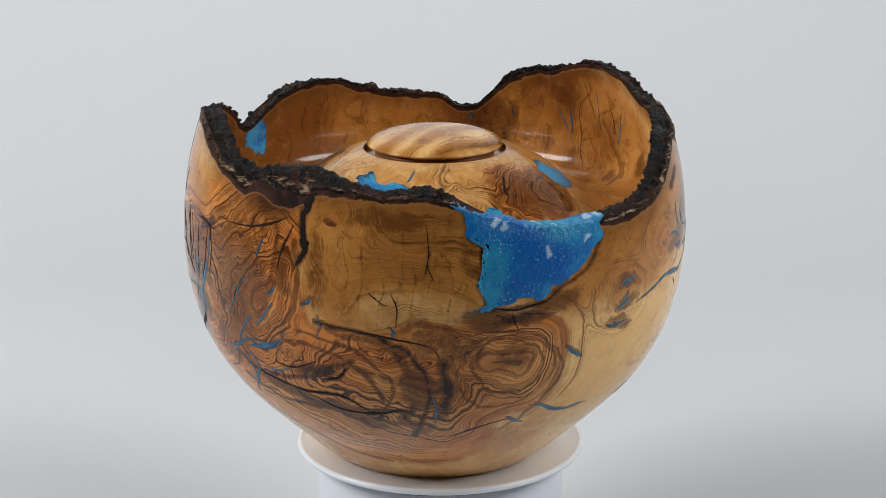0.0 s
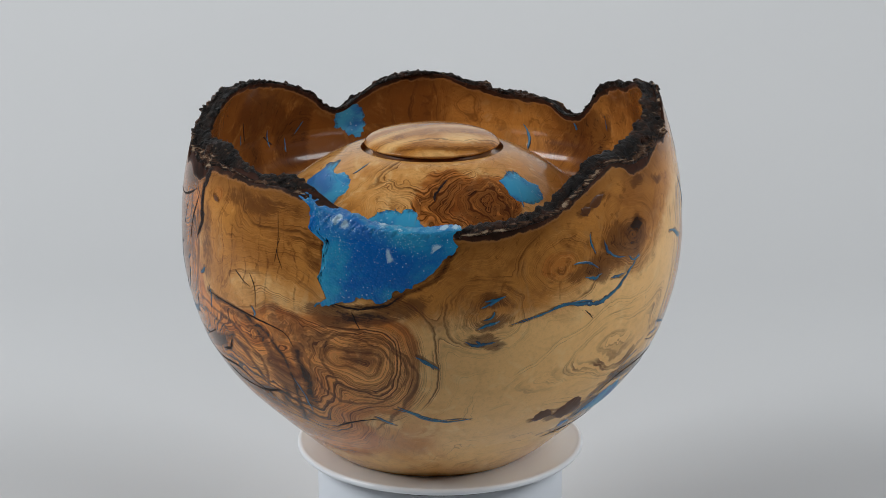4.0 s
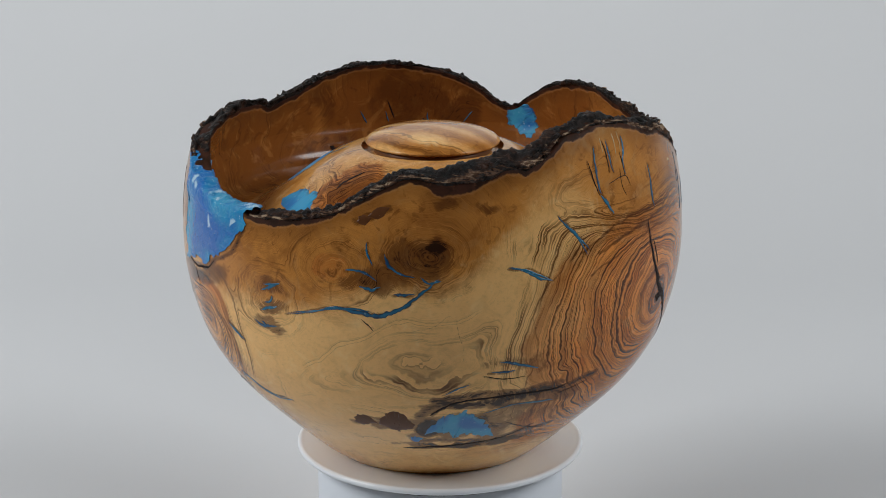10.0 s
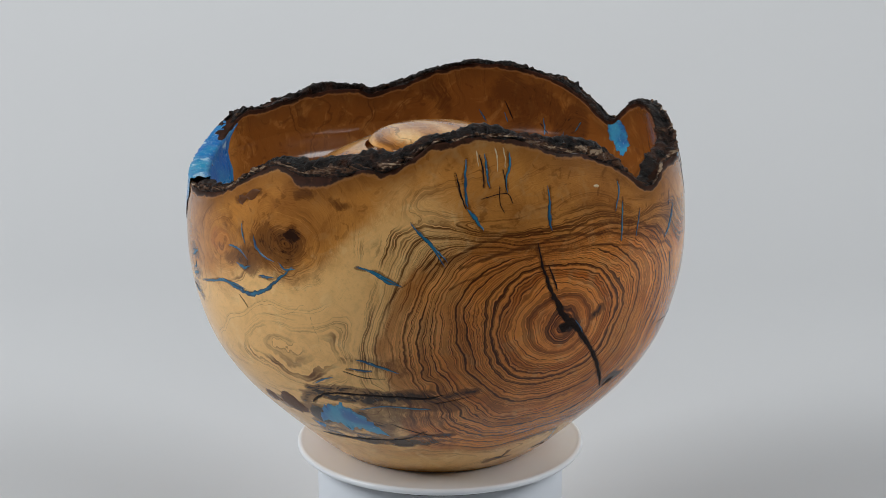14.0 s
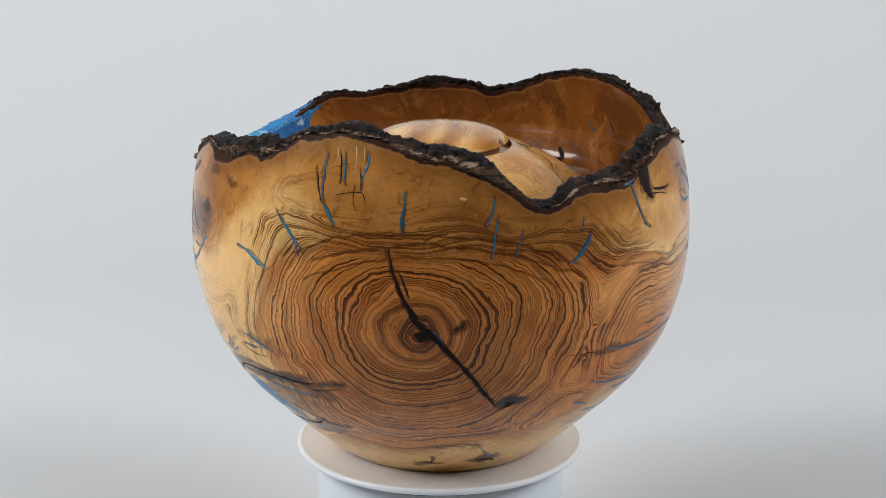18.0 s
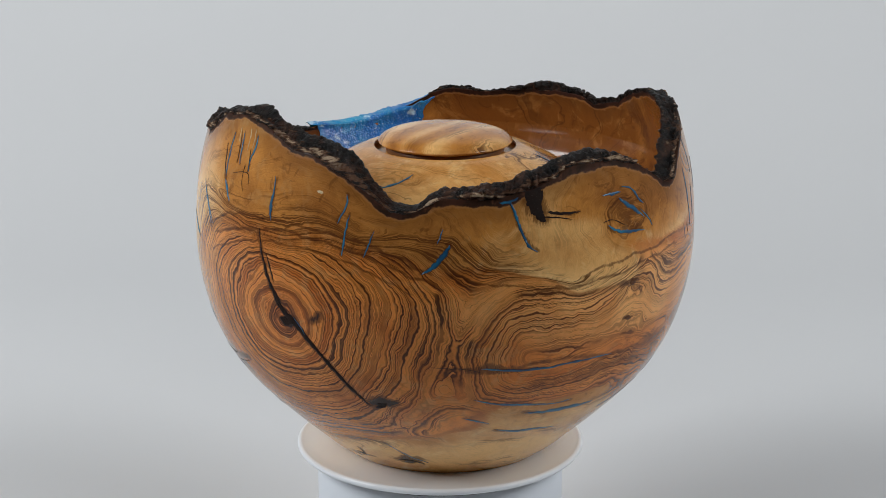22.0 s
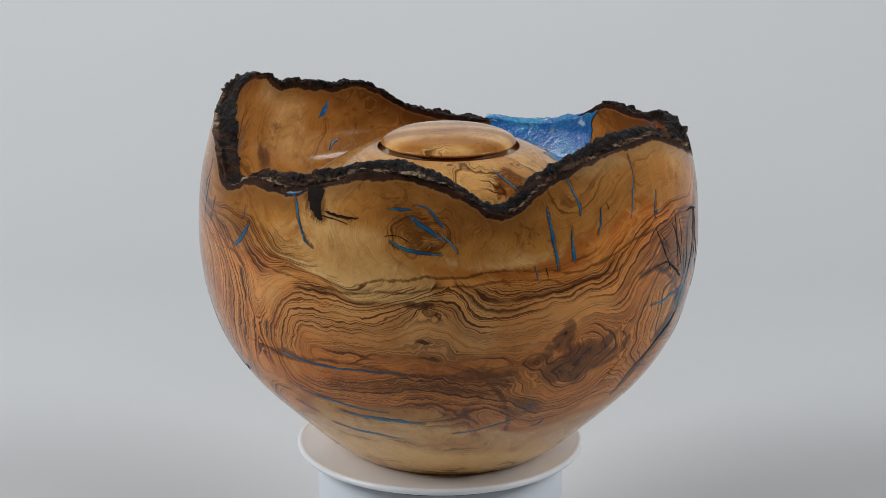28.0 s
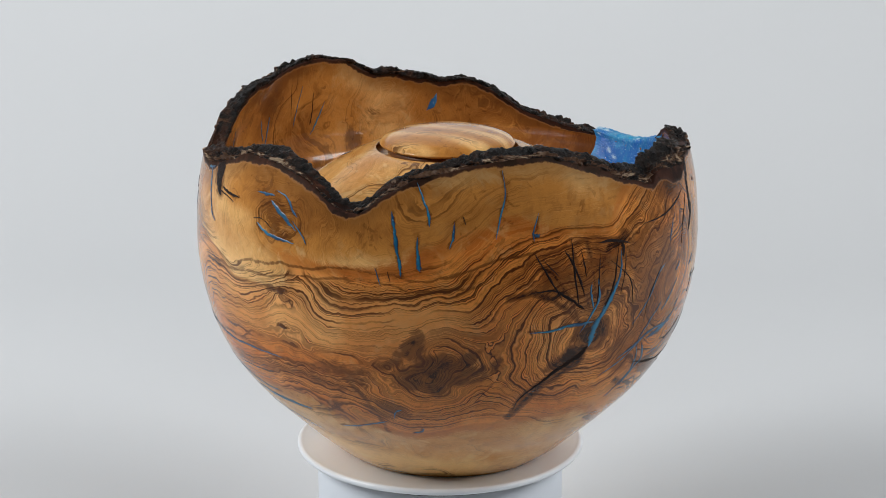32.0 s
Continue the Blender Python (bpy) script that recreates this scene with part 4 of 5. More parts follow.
def build_patch(thing):
    deg = np.arange(-69.6, -34.4, 0.2)
    low = np.interp(deg, PATCH_AT, PATCH_LOW) * 0.001
    low = low + field(place(deg, 0.12, low), 260, 3, 2.0) * 0.004
    top = np.interp(deg, PATCH_AT, PATCH_RIM) * 0.001 - 0.0005 + field(place(deg, 0.12, low * 0), 200, 2, 4.0) * 0.0012
    low = np.minimum(low, top - 0.0006)
    u = np.linspace(0, 1, 40)[:, None]
    zo = low + (top - low) * u
    ro = outer_radius(zo) + 0.0004
    t = np.linspace(0, 1, 8)[1:-1, None]
    rc = outer_radius(top) + 0.0004 - (WALL_THICK + 0.0008) * t
    zc = top + 0.0006 * np.sin(t * math.pi)
    zi = np.maximum(top - (top - zo[::-1]) * 2.0, 0.122)
    ri = inner_radius(zi) - 0.0005
    jog = field(np.stack([zo, zo * 0, zo * 0 + 0.05], -1), 240, 3, 1.0) * 2.6
    grid = np.concatenate([place(deg[None] + jog, ro, zo), place(deg[None], rc + 0 * top, zc), place(deg[None] + jog[::-1], ri, zi)])
    rows = grid.shape[0]
    high = np.concatenate([u[:, 0], np.full(6, 1.25), u[::-1, 0]])[:, None] + 0 * deg
    rough = field(grid, 520, 2, 3.3) * np.clip((high - 0.75) * 3, 0.12, 1) * 0.0016
    lean = np.concatenate([np.zeros(30), np.linspace(0, 1, 13), np.ones(rows - 86), np.linspace(1, 0, 13), np.zeros(30)])[:, None]
    grid[..., 2] += rough * lean
    a = np.radians(deg)
    face = np.concatenate([np.ones(40), np.zeros(rows - 80), -np.ones(40)])[:, None]
    grid[..., 0] += rough * face * np.sin(a)
    grid[..., 1] -= rough * face * np.cos(a)
    mesh = sheet_mesh("resin_patch", grid)
    mesh.attributes.new("high", "FLOAT", "POINT").data.foreach_set("value", high.reshape(-1).astype(np.float32))
    mesh_part("resin_patch", mesh, STONE, thing, "bright blue resin fill with white stone chips")


def build_lid():
    thing = new("lid")
    tagged(thing, "thin domed round lid of striped olive wood closing the vessel", "lid")
    stem = [(0.0, 0.1467), (0.0283, 0.1467), (0.0286, 0.1470), (0.0286, 0.1496), (0.0, 0.1496)]
    mesh_part("lid_stem", sheet_mesh("lid_stem", lathe(stem, 128), True), STEM, thing, "dark turned stem under the lid", smooth=False)
    outline = [(0.0, 0.1497), (0.0290, 0.1498), (0.0310, 0.1502), (0.0321, 0.1508), (0.0325, 0.1514), (0.0323, 0.1519)]
    outline += [(0.0321 * math.cos(b), 0.1515 + 0.0071 * math.sin(b)) for b in np.linspace(0.1, math.pi / 2 - 0.01, 24)]
    grid = lathe(outline, 200)
    mesh = sheet_mesh("lid_disc", grid, True)
    mm = grid * 1000 + np.stack([field(grid, 25, 2, s) for s in (1.0, 6.0, 8.0)], -1) * 9
    ring = (mm[..., 0] * 0.35 + mm[..., 1] * 0.94 + 60) / 6.0 + mm[..., 2] * 0.15
    for name, values in (("ring", ring), ("heart", ring * 0 + 0.05), ("stain", ring * 0), ("edge", ring * 0 + 50), ("brown", 0.38 + 0.20 * np.sin(ring * 2.2 + 0.8) + field(grid, 60, 2, 4.0) * 0.3), ("bold", ring * 0 + 0.12)):
        mesh.attributes.new(name, "FLOAT", "POINT").data.foreach_set("value", values.reshape(-1).astype(np.float32))
    mesh_part("lid_disc", mesh, OLIVE, thing)
    return thing


def inner_radius(z):
    return np.where(z > 0.137, outer_radius(z) - WALL_THICK, np.interp(z, (0.1175, 0.1225, 0.1315, 0.137), (0.1000, 0.1060, 0.1088, 0.1102)))


def dome_height(r):
    knots = np.array(INNER[1:9])[::-1]
    return smooth_curve(knots[:, 0], knots[:, 1], r)


def vein(thing, side, material, stations):
    """A thin fill along a crack, a little proud of the wall; stations are degrees, height (on the dome: radius) and width in millimetres."""
    p = np.array(stations, float)
    p[:, 0] = np.degrees(np.unwrap(np.radians(p[:, 0])))
    k = np.arange(len(p))
    steps = max(16, int(len(p) * 18))
    u = np.linspace(0, len(p) - 1, steps)
    deg, height, width = (smooth_curve(k, p[:, i], u) for i in range(3))
    if material in (VEIN, CRACK):
        width = width * 0.76
    seed = abs(p[0, 0]) + p[0, 1] * 0.37
    at = np.stack([u * 2.7 + seed, u * 0 + seed, u * 0], -1)
    wobble = 0.3 if material is FLECK else min(width.mean() * 0.4, 0.6)
    deg = deg + field(at, 0.9, 3) * wobble * 0.5
    height = height + field(at, 0.9, 3, 4.4) * wobble
    across = np.linspace(-1, 1, 7)[:, None]
    ragged = np.stack([field(at, 1.7, 3, 7.0), field(at, 1.7, 3, 9.0)])
    rag = 0.24 if material is POOL else 0.14 if material is FLECK else min(0.45, 1.4 / width.mean())
    half = np.where(across < 0, width * (0.5 + rag * ragged[0]), width * (0.5 + rag * ragged[1]))
    ends = np.clip(np.minimum(u, u[-1] - u) / (0.6 if material in (POOL, FLECK) else 0.25), 0.03, 1) ** 0.6
    half = np.maximum(half, 0.08) * ends
    if side == "outer" and material is not PALE:
        STREAKS.append((deg[::4], height[::4], width.mean() * 0.42 + (0.4 if material is FLECK else min(0.9, 0.2 + 0.3 * width.mean())), 0.40 if material is VEIN else min(0.48, 0.22 + 0.2 * width.mean())))
    scale = 2.05 if side != "dome" else 1.0
    dd, dh = np.gradient(deg) * scale, np.gradient(height)
    norm = np.hypot(dd, dh) + 1e-9
    deg2 = deg - across * half * dh / norm / scale
    h2 = (height + across * half * dd / norm) * 0.001
    if side != "dome":
        h2 = np.minimum(h2, bark_foot(deg2) - 0.0004)
    lift = 0.00022 * (1 - np.abs(across) ** 3) - 0.00006 + 0 * deg2
    if side == "outer":
        grid = place(deg2, outer_radius(h2) + lift, h2)
    elif side == "inner":
        h2 = np.maximum(h2, 0.1180)
        grid = place(deg2, inner_radius(h2) - lift, h2)
    else:
        grid = place(deg2, h2, dome_height(h2) + lift)
    name, label = {VEIN: ("resin_vein", "thin blue resin vein in the wood"), POOL: ("resin_pool", "blue resin pool in the wood"),
                   CRACK: ("dark_crack", "black-brown crack in the wood"), FLECK: ("bark_fleck", "smooth brown bark fleck in the wood"), PALE: ("pale_streak", "pale streak in the wood")}[material]
    mesh = sheet_mesh(name, grid)
    mesh.attributes.new("rim", "FLOAT", "POINT").data.foreach_set("value", (np.abs(across) + 0 * deg2).reshape(-1).astype(np.float32))
    mesh_part(name, mesh, material, thing, label)


def build_veins(thing):
    vein(thing, "outer", VEIN, ((-129.5, 70.4, 0.8), (-123.9, 75.4, 2.4), (-119.8, 79.9, 1.6)))
    vein(thing, "outer", VEIN, ((-123.5, 77.3, 1.1), (-121.7, 82.5, 2.1), (-119.2, 88.0, 1.6), (-116.8, 93.1, 0.8)))
    vein(thing, "outer", VEIN, ((-120.2, 75.6, 1.1), (-116.4, 77.6, 3.7), (-112.5, 80.0, 4.3), (-109.2, 83.7, 1.3), (-107.5, 89.2, 0.53)))
    vein(thing, "outer", VEIN, ((-116.3, 88.1, 0.8), (-114.1, 91.8, 1.9), (-111.7, 97.5, 1.3), (-110.2, 101.6, 0.8)))
    vein(thing, "outer", VEIN, ((-123.4, 74.5, 0.8), (-122.1, 69.3, 1.3), (-121.7, 63.6, 2.4), (-122.1, 58.7, 2.1), (-126.5, 48.2, 0.53)))
    vein(thing, "outer", VEIN, ((-127.2, 86.7, 0.53), (-123.8, 94.0, 1.3), (-121.5, 100.1, 1.3), (-119.7, 106.8, 1.1), (-116.9, 111.2, 0.8)))
    vein(thing, "outer", VEIN, ((-114.7, 120.6, 0.8), (-113.8, 124.8, 1.9), (-112.6, 130.3, 0.8)))
    vein(thing, "outer", VEIN, ((-111.6, 105.0, 1.1), (-110.3, 106.8, 2.1), (-109.4, 108.5, 0.8)))
    vein(thing, "outer", VEIN, ((-102.8, 103.0, 1.3), (-101.2, 104.5, 2.7), (-100.2, 106.9, 1.1)))
    vein(thing, "outer", VEIN, ((-116.8, 66.2, 0.8), (-112.0, 67.1, 1.3), (-107.2, 70.7, 0.53)))
    vein(thing, "outer", VEIN, ((-138.4, 113.4, 0.8), (-138.1, 102.7, 1.9), (-142.4, 89.0, 1.1)))
    vein(thing, "outer", CRACK, ((-100.5, 156.0, 6), (-101.5, 148.9, 6.5), (-102.6, 138.3, 4.4), (-101.7, 129.6, 5.4), (-102.6, 124.4, 4.2), (-104.0, 120.0, 1.2)))
    vein(thing, "outer", CRACK, ((-99.2, 96.1, 0.4), (-91.5, 94.1, 0.8), (-83.1, 91.5, 1.2), (-74.8, 87.9, 1), (-72.4, 80.9, 0.4)))
    vein(thing, "outer", VEIN, ((-74.7, 64.6, 0.8), (-73.4, 54.9, 1.6), (-73.6, 45.2, 1.1)))
    vein(thing, "outer", VEIN, ((-55.3, 48.0, 1.1), (-52.8, 45.5, 2.1), (-50.5, 43.5, 0.8)))
    vein(thing, "outer", VEIN, ((-49.0, 54.7, 0.8), (-45.2, 51.2, 1.6), (-39.9, 47.4, 1.1), (-32.3, 47.8, 0.53)))
    vein(thing, "outer", VEIN, ((-44.4, 82.3, 0.8), (-41.8, 79.4, 1.9), (-39.1, 76.0, 0.53)))
    vein(thing, "outer", VEIN, ((-33.9, 89.5, 1.1), (-31.3, 87.2, 2.4), (-29.7, 88.6, 0.8)))
    vein(thing, "outer", VEIN, ((-30.1, 99.2, 0.8), (-28.4, 100.3, 1.6), (-27.8, 103.0, 0.8)))
    vein(thing, "outer", VEIN, ((-30.2, 107.8, 0.8), (-28.0, 108.1, 1.9), (-25.5, 109.6, 0.8)))
    vein(thing, "outer", VEIN, ((-22.6, 97.4, 0.53), (-16.9, 99.9, 0.8), (-9.6, 102.6, 1.3), (-4.3, 101.8, 0.8)))
    vein(thing, "outer", VEIN, ((-66.0, 102.7, 0.8), (-65.4, 104.2, 1.6), (-64.3, 105.4, 0.8)))
    vein(thing, "outer", CRACK, ((-62.9, 105.8, 0.8), (-58.4, 104.0, 1.4), (-54.1, 104.4, 1.8), (-49.6, 106.9, 1.4), (-47.3, 110.9, 0.6)))
    vein(thing, "outer", CRACK, ((-57.7, 102.3, 0.6), (-56.8, 97.7, 1), (-56.0, 94.0, 0.4)))
    vein(thing, "outer", CRACK, ((-74.5, 131.3, 0.3), (-75.2, 125.2, 0.5), (-73.8, 117.8, 0.4)))
    vein(thing, "outer", CRACK, ((-87.6, 112.2, 0.4), (-86.2, 109.9, 1), (-85.0, 108.0, 0.6), (-82.9, 106.0, 0.4)))
    vein(thing, "outer", VEIN, ((-98.8, 98.9, 0.53), (-98.5, 93.6, 1.1), (-99.7, 87.8, 0.53)))
    vein(thing, "outer", VEIN, ((-83.0, 96.8, 0.8), (-82.2, 94.2, 1.6), (-82.6, 92.0, 0.8)))
    vein(thing, "outer", CRACK, ((-123.2, 65.8, 0.6), (-116.0, 62.1, 1.8), (-106.1, 58.9, 2.4), (-96.8, 59.3, 2), (-90.3, 52.8, 1.2), (-85.0, 48.7, 0.4)))
    vein(thing, "outer", CRACK, ((-103.4, 56.2, 0.6), (-98.0, 51.5, 1.6), (-89.1, 50.7, 2), (-80.4, 54.6, 0.8)))
    vein(thing, "outer", CRACK, ((-100.1, 66.9, 0.8), (-95.6, 69.6, 2.4), (-93.1, 75.5, 0.6)))
    vein(thing, "outer", CRACK, ((-70.4, 35.4, 0.6), (-61.7, 42.8, 1.2), (-54.6, 46.7, 0.6)))
    vein(thing, "outer", CRACK, ((-104.7, 137.7, 0.6), (-107.3, 127.1, 1.6), (-108.7, 116.5, 0.6)))
    vein(thing, "outer", CRACK, ((-125.1, 132.9, 0.4), (-117.2, 133.6, 1.2), (-110.7, 137.1, 1.6), (-106.2, 141.0, 0.6)))
    vein(thing, "outer", CRACK, ((-135.0, 120.5, 0.4), (-129.4, 110.1, 1), (-127.9, 97.3, 0.6)))
    vein(thing, "outer", CRACK, ((-112.1, 71.5, 0.6), (-107.2, 70.7, 1.6), (-100.6, 76.2, 0.6)))
    vein(thing, "outer", FLECK, ((-97.1, 141.7, 1.3), (-96.1, 140.8, 2.7), (-95.0, 140.0, 1.3)))
    vein(thing, "outer", CRACK, ((-82.9, 112.3, 0.4), (-81.5, 106.1, 0.8), (-81.8, 96.9, 0.4)))
    vein(thing, "outer", CRACK, ((-75.4, 142.1, 0.3), (-75.0, 130.1, 0.5), (-75.7, 120.3, 0.3)))
    vein(thing, "outer", CRACK, ((125.7, 157.0, 10), (125.7, 151.9, 12), (126.0, 147.2, 9.2), (126.9, 142.4, 5.6), (128.1, 140.0, 2)))
    vein(thing, "outer", CRACK, ((128.6, 144.0, 1.6), (132.2, 142.6, 1.8), (136.4, 142.6, 0.6)))
    vein(thing, "outer", CRACK, ((125.7, 155.8, 1.2), (119.1, 153.5, 1.8), (114.2, 153.2, 0.8)))
    vein(thing, "outer", FLECK, ((-7.7, 141.3, 1.6), (-6.2, 142.1, 5.1), (-4.5, 143.3, 2.1)))
    vein(thing, "outer", FLECK, ((-5.2, 144.1, 2.1), (-3.0, 145.5, 5.1), (-0.7, 148.0, 2.1)))
    vein(thing, "outer", FLECK, ((-13.2, 41.1, 1.6), (-11.3, 42.6, 7.5), (-9.1, 43.6, 6.4), (-6.5, 41.6, 2.1)))
    vein(thing, "outer", FLECK, ((-6.5, 41.2, 1.6), (-4.0, 42.7, 9.6), (-1.0, 43.3, 15), (1.6, 41.8, 9.6), (3.7, 41.9, 2.1)))
    vein(thing, "outer", CRACK, ((-6.7, 98.2, 0.4), (-5.1, 95.3, 0.8), (-4.2, 93.0, 0.4)))
    vein(thing, "outer", VEIN, ((-24.3, 96.3, 0.53), (-18.4, 98.4, 0.8), (-14.8, 101.1, 1.6), (-11.8, 102.6, 2.1), (-6.1, 100.7, 2.9), (-2.1, 100.7, 3.5), (1.9, 104.1, 2.7), (4.7, 108.4, 2.1), (7.7, 113.8, 1.3), (9.6, 117.4, 0.53)))
    vein(thing, "outer", VEIN, ((-50.2, 53.6, 0.53), (-46.0, 51.3, 1.3), (-42.1, 47.6, 1.6), (-36.4, 46.0, 1.3), (-30.5, 47.5, 0.53)))
    vein(thing, "outer", VEIN, ((-30.7, 104.8, 0.8), (-28.4, 106.9, 2.1), (-25.5, 109.9, 0.53)))
    vein(thing, "outer", VEIN, ((-31.3, 95.0, 0.8), (-29.0, 97.0, 2.4), (-26.6, 98.5, 0.8)))
    vein(thing, "outer", VEIN, ((-31.9, 89.6, 0.8), (-30.2, 87.7, 2.4), (-27.2, 88.8, 0.53)))
    vein(thing, "outer", VEIN, ((-43.7, 81.2, 0.53), (-41.9, 78.7, 1.6), (-40.1, 76.1, 0.53)))
    vein(thing, "outer", VEIN, ((-10.1, 120.1, 0.8), (-6.3, 119.8, 1.9), (-3.0, 115.9, 0.53)))
    vein(thing, "outer", VEIN, ((-6.9, 113.1, 1.1), (-4.3, 112.0, 2.1), (-2.4, 113.7, 0.53)))
    vein(thing, "outer", VEIN, ((0.4, 110.3, 1.1), (2.5, 110.4, 2.1), (4.7, 111.0, 0.53)))
    vein(thing, "outer", VEIN, ((-5.5, 132.8, 0.53), (-5.2, 127.8, 1.6), (-3.9, 122.5, 0.53)))
    vein(thing, "outer", VEIN, ((-1.6, 128.1, 0.53), (-0.7, 123.4, 2.4), (1.8, 119.6, 1.3), (4.7, 118.2, 0.53)))
    vein(thing, "outer", VEIN, ((5.8, 118.3, 0.53), (7.7, 115.6, 1.6), (10.2, 116.7, 0.53)))
    vein(thing, "outer", VEIN, ((24.3, 121.0, 0.53), (28.0, 119.3, 1.6), (33.8, 113.6, 0.53)))
    vein(thing, "outer", VEIN, ((37.4, 138.4, 0.4), (40.5, 130.3, 1.1), (43.0, 122.2, 0.53)))
    vein(thing, "outer", FLECK, ((149.6, 106.2, 1.6), (150.7, 106.0, 4.3), (152.1, 106.5, 1.3)))
    vein(thing, "outer", FLECK, ((149.0, 88.9, 1.1), (150.3, 88.8, 2.4), (151.6, 88.0, 1.1)))
    vein(thing, "outer", CRACK, ((-153.5, 128.6, 0.6), (-150.2, 117.3, 1.2), (-147.1, 105.7, 0.6)))
    vein(thing, "outer", CRACK, ((-144.9, 133.1, 0.6), (-144.3, 117.6, 1.4), (-143.0, 101.2, 0.8)))
    vein(thing, "outer", CRACK, ((-160.7, 69.3, 0.4), (-165.2, 58.3, 0.6)))
    vein(thing, "outer", CRACK, ((-132.6, 128.0, 0.6), (-134.0, 110.2, 1.6), (-136.6, 98.1, 0.8)))
    vein(thing, "outer", VEIN, ((35.6, 141.7, 0.53), (37.4, 137.3, 1.3), (39.9, 132.6, 2.1), (41.8, 128.5, 1.3), (43.5, 124.3, 0.53)))
    vein(thing, "outer", VEIN, ((24.5, 121.5, 0.53), (27.4, 119.4, 1.1), (31.0, 115.4, 1.9), (34.1, 113.6, 0.53)))
    vein(thing, "outer", VEIN, ((47.7, 167.8, 0.8), (47.4, 160.3, 1.6), (47.4, 153.1, 1.9), (47.8, 147.7, 1.1)))
    vein(thing, "outer", VEIN, ((47.7, 147.0, 1.1), (49.3, 143.0, 2.7), (51.0, 137.5, 0.8)))
    vein(thing, "outer", VEIN, ((52.0, 169.9, 0.53), (52.2, 165.1, 1.6), (52.3, 159.0, 1.1), (52.7, 155.3, 0.53)))
    vein(thing, "outer", VEIN, ((57.7, 169.6, 1.1), (57.5, 163.6, 2.1), (56.4, 157.9, 1.1), (56.6, 153.0, 0.53)))
    vein(thing, "outer", VEIN, ((65.9, 154.8, 0.53), (66.0, 147.3, 1.6), (65.7, 141.1, 2.4), (66.2, 135.1, 0.8)))
    vein(thing, "outer", VEIN, ((23.1, 77.0, 0.53), (26.2, 75.7, 2.1), (30.8, 72.9, 1.3), (32.8, 71.6, 0.53)))
    vein(thing, "outer", VEIN, ((21.3, 72.1, 0.53), (24.4, 71.5, 1.9), (27.0, 72.1, 0.53)))
    vein(thing, "outer", VEIN, ((11.0, 60.3, 0.53), (13.7, 63.7, 1.1), (16.9, 66.2, 0.53)))
    vein(thing, "outer", VEIN, ((21.2, 48.4, 0.8), (28.1, 52.1, 1.3), (35.4, 51.8, 1.6), (40.0, 51.4, 0.8)))
    vein(thing, "outer", POOL, ((1.7, 33.1, 1.3), (3.0, 31.1, 4.8), (5.5, 32.1, 2.1)))
    vein(thing, "outer", POOL, ((5.8, 35.0, 1.6), (8.9, 39.5, 6.4), (12.1, 41.9, 15), (15.5, 42.0, 20), (19.3, 40.3, 15), (23.1, 36.0, 8), (27.1, 31.1, 2.1)))
    vein(thing, "outer", CRACK, ((7.6, 47.9, 1), (10.7, 52.9, 1.8), (15.6, 56.6, 1.8), (26.3, 58.1, 1.8), (34.6, 58.1, 2.2), (39.7, 58.2, 2), (43.1, 60.3, 0.6)))
    vein(thing, "outer", CRACK, ((-1.4, 24.0, 1), (7.5, 25.0, 2), (18.9, 26.6, 1.4), (31.3, 29.7, 1.4), (38.5, 36.7, 0.6)))
    vein(thing, "outer", CRACK, ((28.5, 40.8, 0.6), (35.3, 35.5, 0.8), (44.2, 31.2, 0.6)))
    vein(thing, "outer", CRACK, ((19.4, 70.4, 0.4), (24.5, 67.9, 0.8), (29.7, 68.0, 0.4)))
    vein(thing, "outer", CRACK, ((40.2, 54.7, 0.6), (44.6, 56.4, 0.6), (49.7, 59.2, 0.3)))
    vein(thing, "outer", CRACK, ((62.9, 130.5, 0.53), (63.5, 121.8, 1.6), (64.5, 115.6, 2.1), (65.6, 109.3, 2.9), (67.6, 101.5, 3.7), (69.6, 94.8, 4.8), (73.0, 89.0, 4.3), (75.6, 81.7, 3.2), (79.0, 73.9, 2.9), (83.1, 62.4, 3.2), (86.1, 55.0, 2.1), (87.8, 51.1, 0.8)))
    vein(thing, "outer", CRACK, ((88.8, 50.4, 1.1), (90.4, 52.0, 4.3), (92.0, 53.7, 1.6)))
    vein(thing, "outer", CRACK, ((65.0, 120.6, 0.53), (66.4, 113.1, 1.3), (67.2, 108.0, 0.8)))
    vein(thing, "outer", CRACK, ((68.2, 91.6, 1.3), (69.6, 90.1, 6.4), (71.3, 91.9, 3.7)))
    # thin blue sliver painted as the highlight within the dark crack
    vein(thing, "outer", VEIN, ((72.1, 93.0, 0.53), (73.6, 89.0, 1.1), (74.6, 85.3, 0.53)))
    vein(thing, "outer", VEIN, ((84.9, 151.6, 0.53), (85.1, 146.8, 1.6), (83.2, 138.7, 0.53)))
    vein(thing, "outer", VEIN, ((85.9, 143.1, 0.53), (85.3, 137.1, 1.6), (84.7, 128.7, 1.3), (84.4, 125.0, 0.53)))
    vein(thing, "outer", VEIN, ((91.6, 137.0, 0.4), (90.4, 131.2, 1.1), (89.4, 125.2, 0.53)))
    vein(thing, "outer", VEIN, ((107.4, 132.2, 1.1), (106.3, 127.5, 3.2), (103.7, 122.1, 3.2), (101.6, 119.0, 0.8)))
    vein(thing, "outer", VEIN, ((106.0, 139.0, 0.53), (105.3, 135.0, 1.1), (104.8, 132.6, 0.53)))
    vein(thing, "outer", PALE, ((54.4, 171.9, 0.8), (54.8, 167.8, 0.67), (54.7, 162.0, 0.4)))
